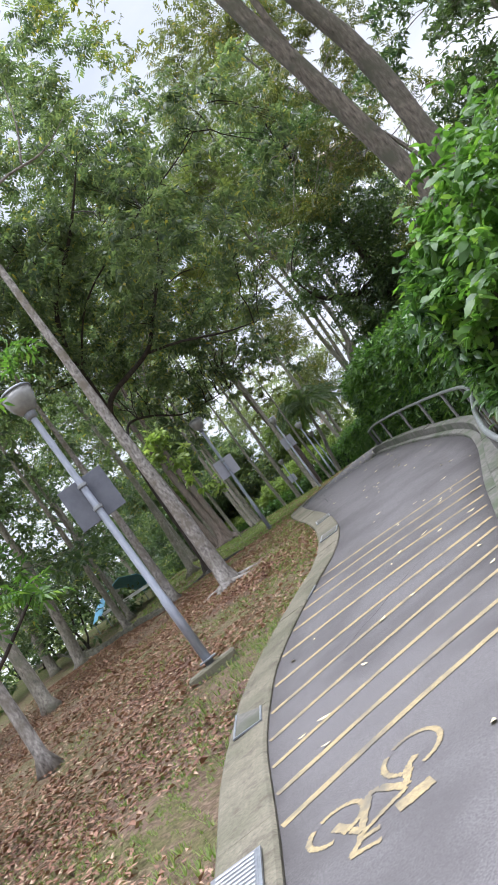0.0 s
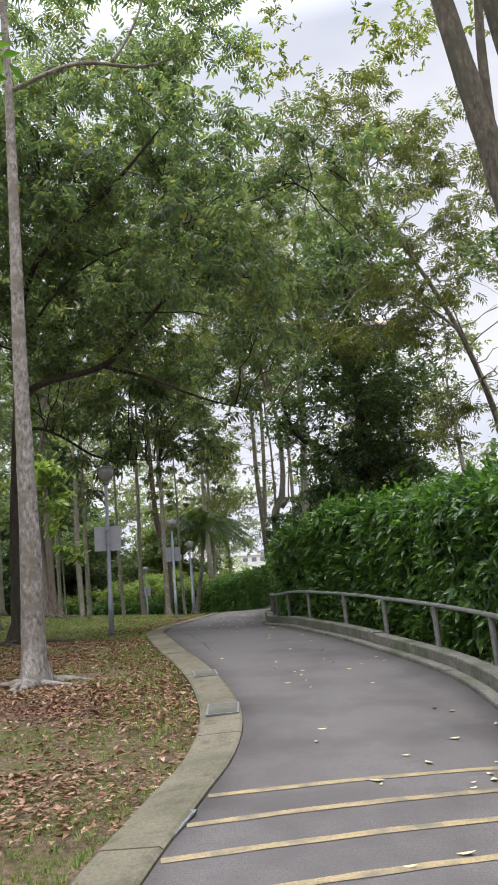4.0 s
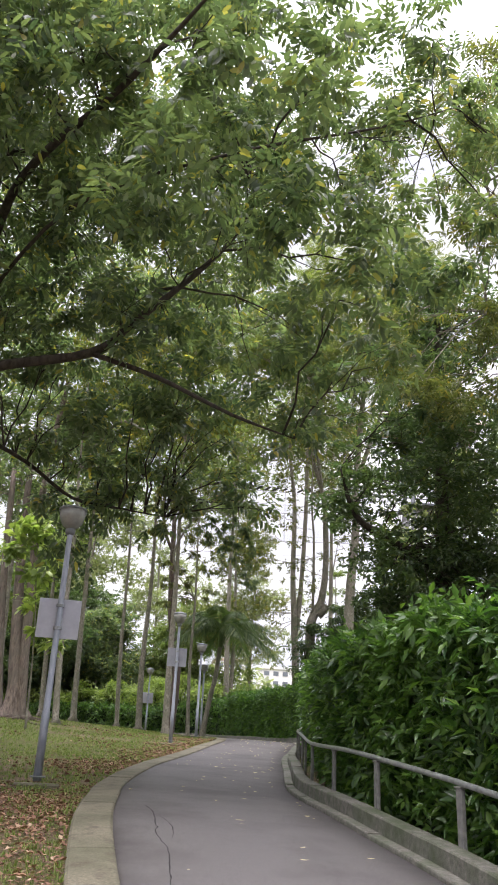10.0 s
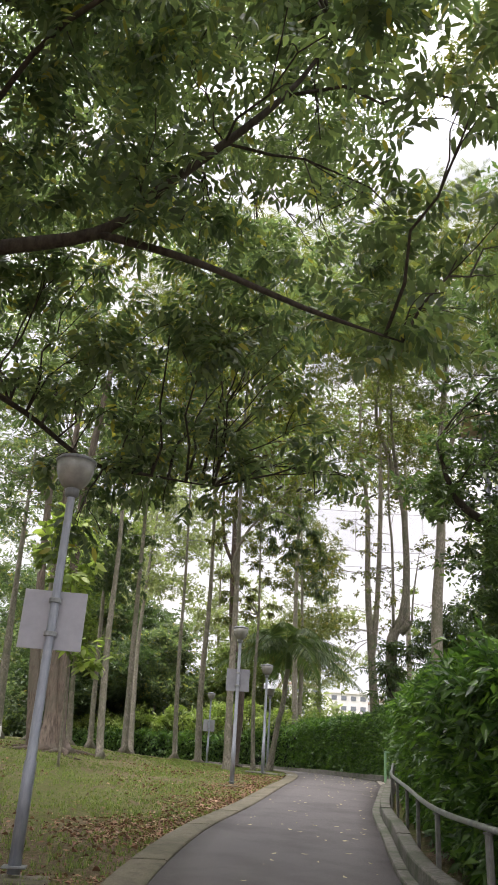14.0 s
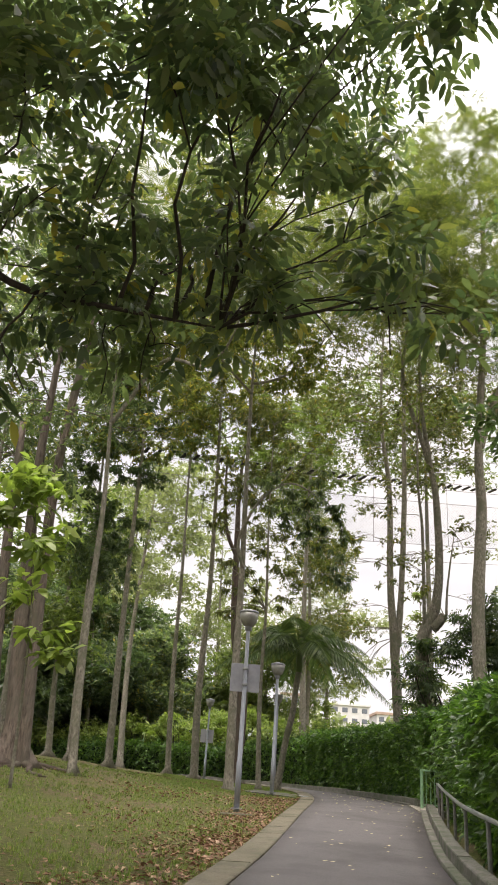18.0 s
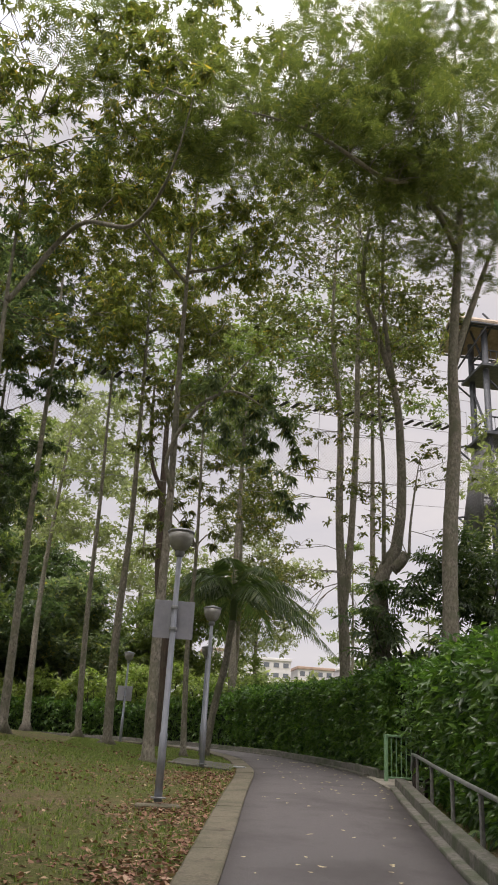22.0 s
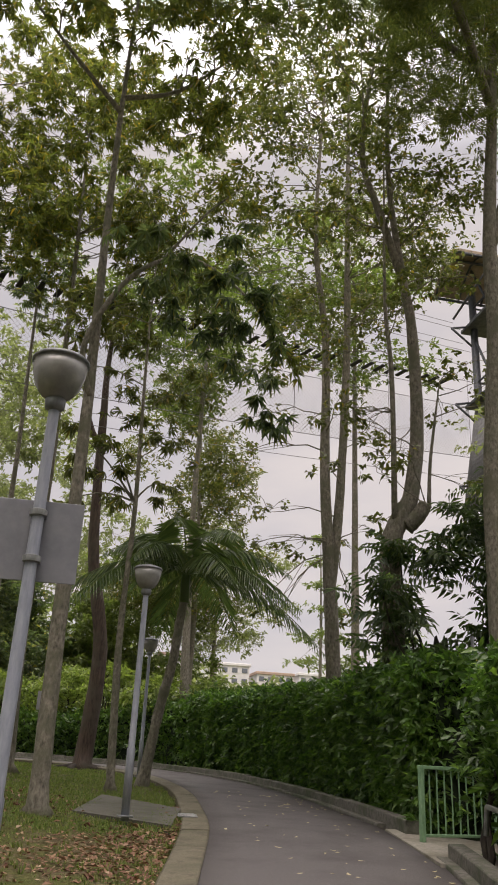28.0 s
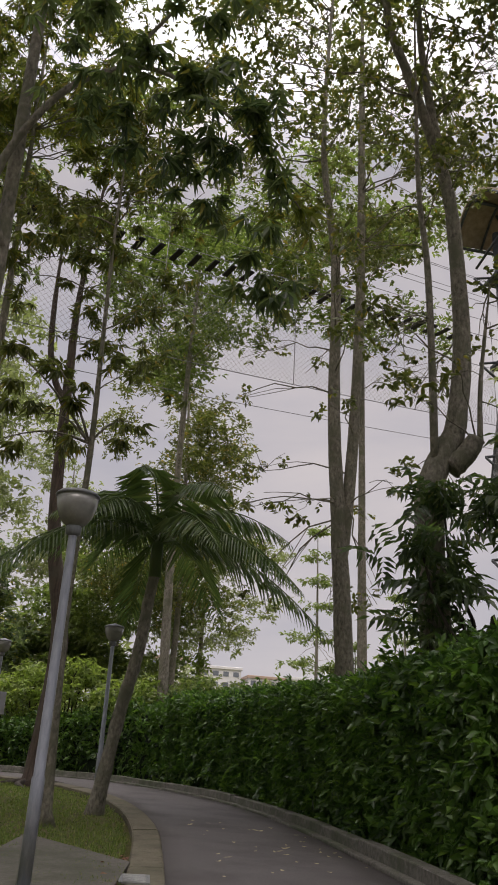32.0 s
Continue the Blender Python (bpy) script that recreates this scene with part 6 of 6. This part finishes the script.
def grass():
    blade = []
    rng = np.random.default_rng(4)
    for k in range(5):
        a = rng.uniform(0, 6.28)
        b = np.array((0.015 * math.cos(a * 3), 0.015 * math.sin(a * 3), 0))
        d = np.array((math.cos(a), math.sin(a), 0))
        s = np.array((-d[1], d[0], 0)) * 0.006
        blade.append((np.array([b - s, b + s, b + d * 0.03 + (0, 0, 0.055)]), np.array([[0, 1, 2]])))
    tuft = gather(blade)

    def keep(x, y, rng):
        patch = np.sin(x * 1.7 + np.sin(y * 0.8)) + np.sin(y * 1.4 - x * 0.6) + np.where(y < 24, -2.1 + 3.0 * np.clip((x - left_x(y) + 2.6) / 1.8, 0, 1), 0.9)
        return lawn_side(x, y, rng) & (rng.uniform(-1.5, 1.5, len(x)) < patch)

    x, y, rng = scatter_on_ground(52000, -6, 5.2, 3, 52, 950, keep)
    near = strew(tuft, np.stack([x, y, zg(x, y) - 0.004], 1), turned(len(x), rng, 0.15), rng.uniform(0.5, 1.3, len(x)))

    def keep_edge(x, y, rng):
        d = left_x(y) - 0.44 - x
        patch = np.sin(x * 3.1 + 1.7 * np.sin(y * 1.3)) + np.sin(y * 2.3 - x * 1.2) + 0.8 - 0.55 * d
        return (d > -0.09 * (1 + np.sin(y * 2.1) * np.sin(y * 0.83))) & (rng.uniform(-1.2, 1.8, len(x)) < patch)

    x, y, rng = scatter_on_ground(38000, -3.6, 1.2, 3.5, 25, 951, keep_edge)
    edge = strew(tuft, np.stack([x, y, zg(x, y) - 0.004], 1), turned(len(x), rng, 0.2), rng.uniform(0.25, 0.6, len(x)))
    x, y, rng = scatter_on_ground(14000, 0.5, 6.0, 46, 64, 952, lambda x, y, rng: (x < left_x(y) - 0.5) & (rng.uniform(0, 1, len(x)) < 0.85))
    bend = strew(tuft, np.stack([x, y, zg(x, y) - 0.004], 1), turned(len(x), rng, 0.2), rng.uniform(0.6, 1.2, len(x)))
    v, f = gather([near, edge, bend])
    tagged(put("grass", tri_mesh("grass", v, f, M_GRASS)), "short sparse grass on the lawn", "grass", kind="stuff")


grass()


# ---- small things ----
M_TENT = grain("blue_canvas", (0.14, 0.4, 0.58), (0.22, 0.5, 0.68), 3, 0.6, bump=0.1, dist=0.01)
M_STONE = grain("mossy_stone", (0.05, 0.05, 0.035), (0.16, 0.15, 0.11), 12, 0.95, bump=0.7, dist=0.02, stain=(0.05, 0.06, 0.03), stain_scale=2.0)
M_WHITE = grain("white_sign_paint", (0.6, 0.6, 0.58), (0.75, 0.75, 0.72), 5, 0.6, bump=0.05, dist=0.003)
M_CRACK = grain("dark_crack", (0.012, 0.011, 0.011), (0.03, 0.028, 0.027), 30, 0.95)


def tent(x, y):
    """A small ridge tent on poles at the edge of the wood."""
    root = tagged(new("tent"), "small blue canvas shelter at the edge of the wood", "tent")
    z = float(zg(x, y))
    root.matrix_basis = pose(x, y, z, 0, 0, 30)
    bm = bmesh.new()
    prof = [(-1.3, 0.55), (-0.7, 1.15), (0, 1.4), (0.7, 1.15), (1.3, 0.55)]
    rows = [[bm.verts.new((px, py, pz + dz)) for px, pz in prof] for py, dz in ((-1.1, 0), (1.1, 0), (1.1, 0.02), (-1.1, 0.02))]
    for a, b in ((0, 1), (1, 2), (2, 3), (3, 0)):
        for k in range(4):
            bm.faces.new((rows[a][k], rows[a][k + 1], rows[b][k + 1], rows[b][k]))
    part("canopy", bm, M_TENT, root)
    part("valance", box(2.6, 0.02, 0.12, (0, -1.12, 0.46), 0.004), M_WHITE, root)
    for sx in (-1.25, 1.25):
        for sy in (-1.05, 1.05):
            part("pole", lathe([(0.02, 0), (0.02, 0.6)], 8), M_GALV_DARK, root, at=pose(sx, sy, -0.05))


tent(-7.0, 34.0)


def stone_edging(line):
    """A row of low mossy stones along the back of the lawn."""
    root = tagged(new("stone_edging"), "row of low mossy stones edging the wood", "edging", kind="structure")
    p = even(smooth(line, 8), 0.62)
    rng = np.random.default_rng(33)
    for a, b in zip(p, p[1:]):
        m = (a + b) / 2
        bm = box(0.6, 0.3, 0.3, bevel=0.03)
        for vert in bm.verts:
            vert.co += Vector(rng.normal(0, 0.014, 3))
        part("stone", bm, M_STONE, root, at=pose(m[0], m[1], float(zg(*m)) - 0.17 + rng.uniform(-0.02, 0.02), 0, 0, math.degrees(math.atan2(b[1] - a[1], b[0] - a[0])) + rng.uniform(-4, 4)))


stone_edging([(-3.2, 21.6), (-4.4, 23.0), (-6.2, 25.8), (-8.2, 29.6), (-10.5, 34.8), (-13, 38)])


def notice_post(x, y):
    root = tagged(new("notice_post"), "small white notice on a thin post in the lawn", "sign")
    root.matrix_basis = pose(x, y, float(zg(x, y)) - 0.05, 0, 0, 6)
    part("post", lathe([(0.02, 0), (0.02, 0.72)], 8), M_GALV_DARK, root)
    part("board", box(0.22, 0.015, 0.26, (0, -0.03, 0.5), 0.004), M_WHITE, root)


notice_post(-3.75, 40.0)


def crack(points, width, seed):
    """A thin crooked crack in the asphalt."""
    rng = np.random.default_rng(seed)
    p = even(smooth(points, 6), 0.07)
    p[:, 0] += np.cumsum(rng.normal(0, 0.008, len(p)))
    vs, n = [], len(p)
    for k, q in enumerate(p):
        w = width * rng.uniform(0.4, 1.2) * min(1, k / 6, (n - 1 - k) / 6)
        for sg in (-1, 1):
            vs.append((q[0] + sg * w / 2, q[1], path_z(q[0], q[1]) + 0.0035))
    me = mesh_of("asphalt_crack", vs, [(2 * k, 2 * k + 1, 2 * k + 3, 2 * k + 2) for k in range(n - 1)], M_CRACK)
    tagged(put("asphalt_crack", me), "thin dark crack in the asphalt", "crack", kind="structure")


crack([(1.35, 23.4), (1.43, 22.7), (1.46, 21.6), (1.55, 20.5), (1.5, 19.4)], 0.014, 1)
crack([(1.5, 22.6), (1.62, 21.8), (1.58, 21.2)], 0.01, 2)
crack([(0.3, 8.3), (0.9, 8.9), (1.4, 9.4), (1.9, 9.7)], 0.008, 3)


def root_spread(x, y, n, reach, r, mat, seed, arc=(0.0, 6.28)):
    """Surface roots running out from a trunk's foot."""
    thing = tagged(new("surface_roots"), "gnarled surface roots running over the litter", "roots")
    thing.location = (x, y, float(zg(x, y)))
    rng = np.random.default_rng(seed)
    for k in range(n):
        a = arc[0] + (arc[1] - arc[0]) * k / n + rng.uniform(-0.2, 0.2)
        ln = reach * rng.uniform(0.6, 1.2)
        pts = []
        for q in np.linspace(0.05, 1, 8):
            b = a + 0.35 * math.sin(q * 4 + k)
            px, py = x + ln * q * math.cos(b), y + ln * q * math.sin(b)
            pts.append((px - x, py - y, float(zg(px, py)) - thing.location[2] + r * 0.5 * (1 - q) - 0.03 * q))
        v, f = tube_arrays(pts, np.linspace(r, r * 0.2, 8), 7, 0.12, seed + k)
        put("root", tri_mesh("root", v, f, mat), thing)


root_spread(-1.13, 17.6, 6, 0.8, 0.085, M_BARK_PALE, 41)
root_spread(-2.15, 25.2, 7, 1.9, 0.1, M_BARK_DARK, 42)
root_spread(-3.0, 44.6, 9, 1.7, 0.14, M_BARK_RED, 43)
root_spread(3.55, 62.6, 6, 1.4, 0.14, M_BARK_DARK, 44)



def tiered_tree(x, y, height, reach, seed):
    """A far tree whose limbs spread in flat tiers."""
    z = float(zg(x, y))
    rng = np.random.default_rng(seed)
    clumps = []
    for k in range(7):
        q = k / 6
        r = reach * (1 - 0.75 * q)
        for a in rng.uniform(0, 6.28, 5):
            clumps.append((x + r * 0.62 * math.cos(a), y + r * 0.62 * math.sin(a), z + height * (0.3 + 0.7 * q), 0.3 + r * 0.42, 0.3 + r * 0.42, 0.22))
    tree("distant tree with limbs in flat tiers", [(x, y, z), (x + 0.1, y, z + height * 0.5), (x, y, z + height)], 0.2, clumps, "plain", 0.32, 2.6, M_LEAF_SOFT, M_BARK, seed, 0.4, (), 0.3, "tiered trees in the distance")


TIERED = [(22.8, 100, 18.5, 3.6), (26.4, 101, 9.5, 2.6), (30.2, 100, 13.5, 3.6)]
for k, (x, y, h, r) in enumerate(TIERED):
    tiered_tree(x, y, h, r, 860 + k)

# dense undergrowth at the edge of the wood
for k, (x, y) in enumerate([(-8.5, 31), (-11, 35), (-14.5, 40), (-10, 41), (-17.5, 38), (-12.5, 29)]):
    z = float(zg(x, y))
    thicket("dense dark undergrowth at the edge of the wood", [(x, y, z + 1.0, 2.0, 1.6, 1.0), (x + 1.2, y + 0.6, z + 2.6, 1.6, 1.4, 1.0), (x - 1.2, y + 0.4, z + 2.2, 1.7, 1.4, 1.1), (x, y + 0.8, z + 3.6, 1.6, 1.4, 0.8)], "plain", 0.24, 4, M_LEAF_DARK, 800 + k)

# leaves hanging near the start of the walk
thicket("young leafy sapling beside the path with hanging leaves", [(-4.7, 9.0, 1.6, 0.4, 0.4, 0.4), (-2.75, 9.0, 1.9, 0.35, 0.4, 0.25), (-2.0, 9.0, 1.3, 0.28, 0.3, 0.18), (-1.75, 9.0, 1.12, 0.2, 0.25, 0.14), (-2.0, 9.0, 2.5, 0.4, 0.4, 0.25), (-1.35, 9.0, 3.0, 0.3, 0.35, 0.2), (-0.78, 9.0, 3.25, 0.2, 0.25, 0.16), (-3.1, 9.0, 2.6, 0.4, 0.4, 0.3)], "pinnate", 0.1, 26, M_BUSH, 64, "sapling")


def root_mound():
    """Lumpy mass of roots and soil round the crooked tree's foot."""
    root = tagged(new("root_mound"), "dark tangled mound of roots round the crooked tree's foot", "roots")
    root.location = (9.5, 49.8, float(zg(9.5, 49.8)) - 0.1)
    rng = np.random.default_rng(5)
    for x, y, z, rx, ry, rz in ((-0.42, 0.1, 1.3, 0.36, 0.36, 1.75), (0.62, 0.1, 1.3, 0.6, 0.5, 1.95), (1.3, 0.2, 1.1, 0.7, 0.5, 1.6)):
        bm = bmesh.new()
        bmesh.ops.create_icosphere(bm, subdivisions=4, radius=1.0)
        ph = rng.uniform(0, 6, 3)
        for vert in bm.verts:
            c = vert.co
            w = 1 + 0.12 * math.sin(7 * c.x + ph[0]) * math.sin(6 * c.y + ph[1]) + 0.07 * math.sin(15 * c.x + 9 * c.z + ph[2]) + rng.normal(0, 0.02)
            vert.co = Vector((c.x * rx * w + x, c.y * ry * w + y, c.z * rz * w + z))
        part("lump", bm, M_BARK_DARK, root)


root_mound()


def banner():
    """A yellow and white cloth banner on a post behind the hedge."""
    root = tagged(new("banner"), "yellow and white cloth banner on a thin post behind the hedge", "banner")
    root.matrix_basis = pose(9.62, 47.5, float(zg(9.6, 47.5)) - 0.1, 0, 0, 14)
    part("post", lathe([(0.03, 0), (0.03, 3.2)], 10), M_GALV_DARK, root)
    for name, mat, x0, x1, z0, z1 in (("yellow_panel", M_BANNER, 0.02, 0.6, 2.1, 2.9), ("white_panel", M_WHITE, -0.42, -0.02, 2.1, 2.6)):
        bm = bmesh.new()
        n = 8
        rows = []
        for k in range(n):
            q = k / (n - 1)
            x = x0 + (x1 - x0) * q
            y = -0.05 + 0.05 * math.sin(q * 7)
            rise = z1 - z0 if mat is M_BANNER else (z1 - z0) * (0.3 + 0.7 * q)
            rows.append([bm.verts.new((x, y + d, z)) for d, z in ((0, z0), (0, z0 + rise), (0.012, z0 + rise), (0.012, z0))])
        for a, b in zip(rows, rows[1:]):
            for k in range(4):
                bm.faces.new((a[k], b[k], b[(k + 1) % 4], a[(k + 1) % 4]))
        part(name, bm, mat, root, soft=True)


M_BANNER = grain("yellow_cloth", (0.55, 0.42, 0.06), (0.68, 0.54, 0.1), 6, 0.8, bump=0.1, dist=0.004)
banner()
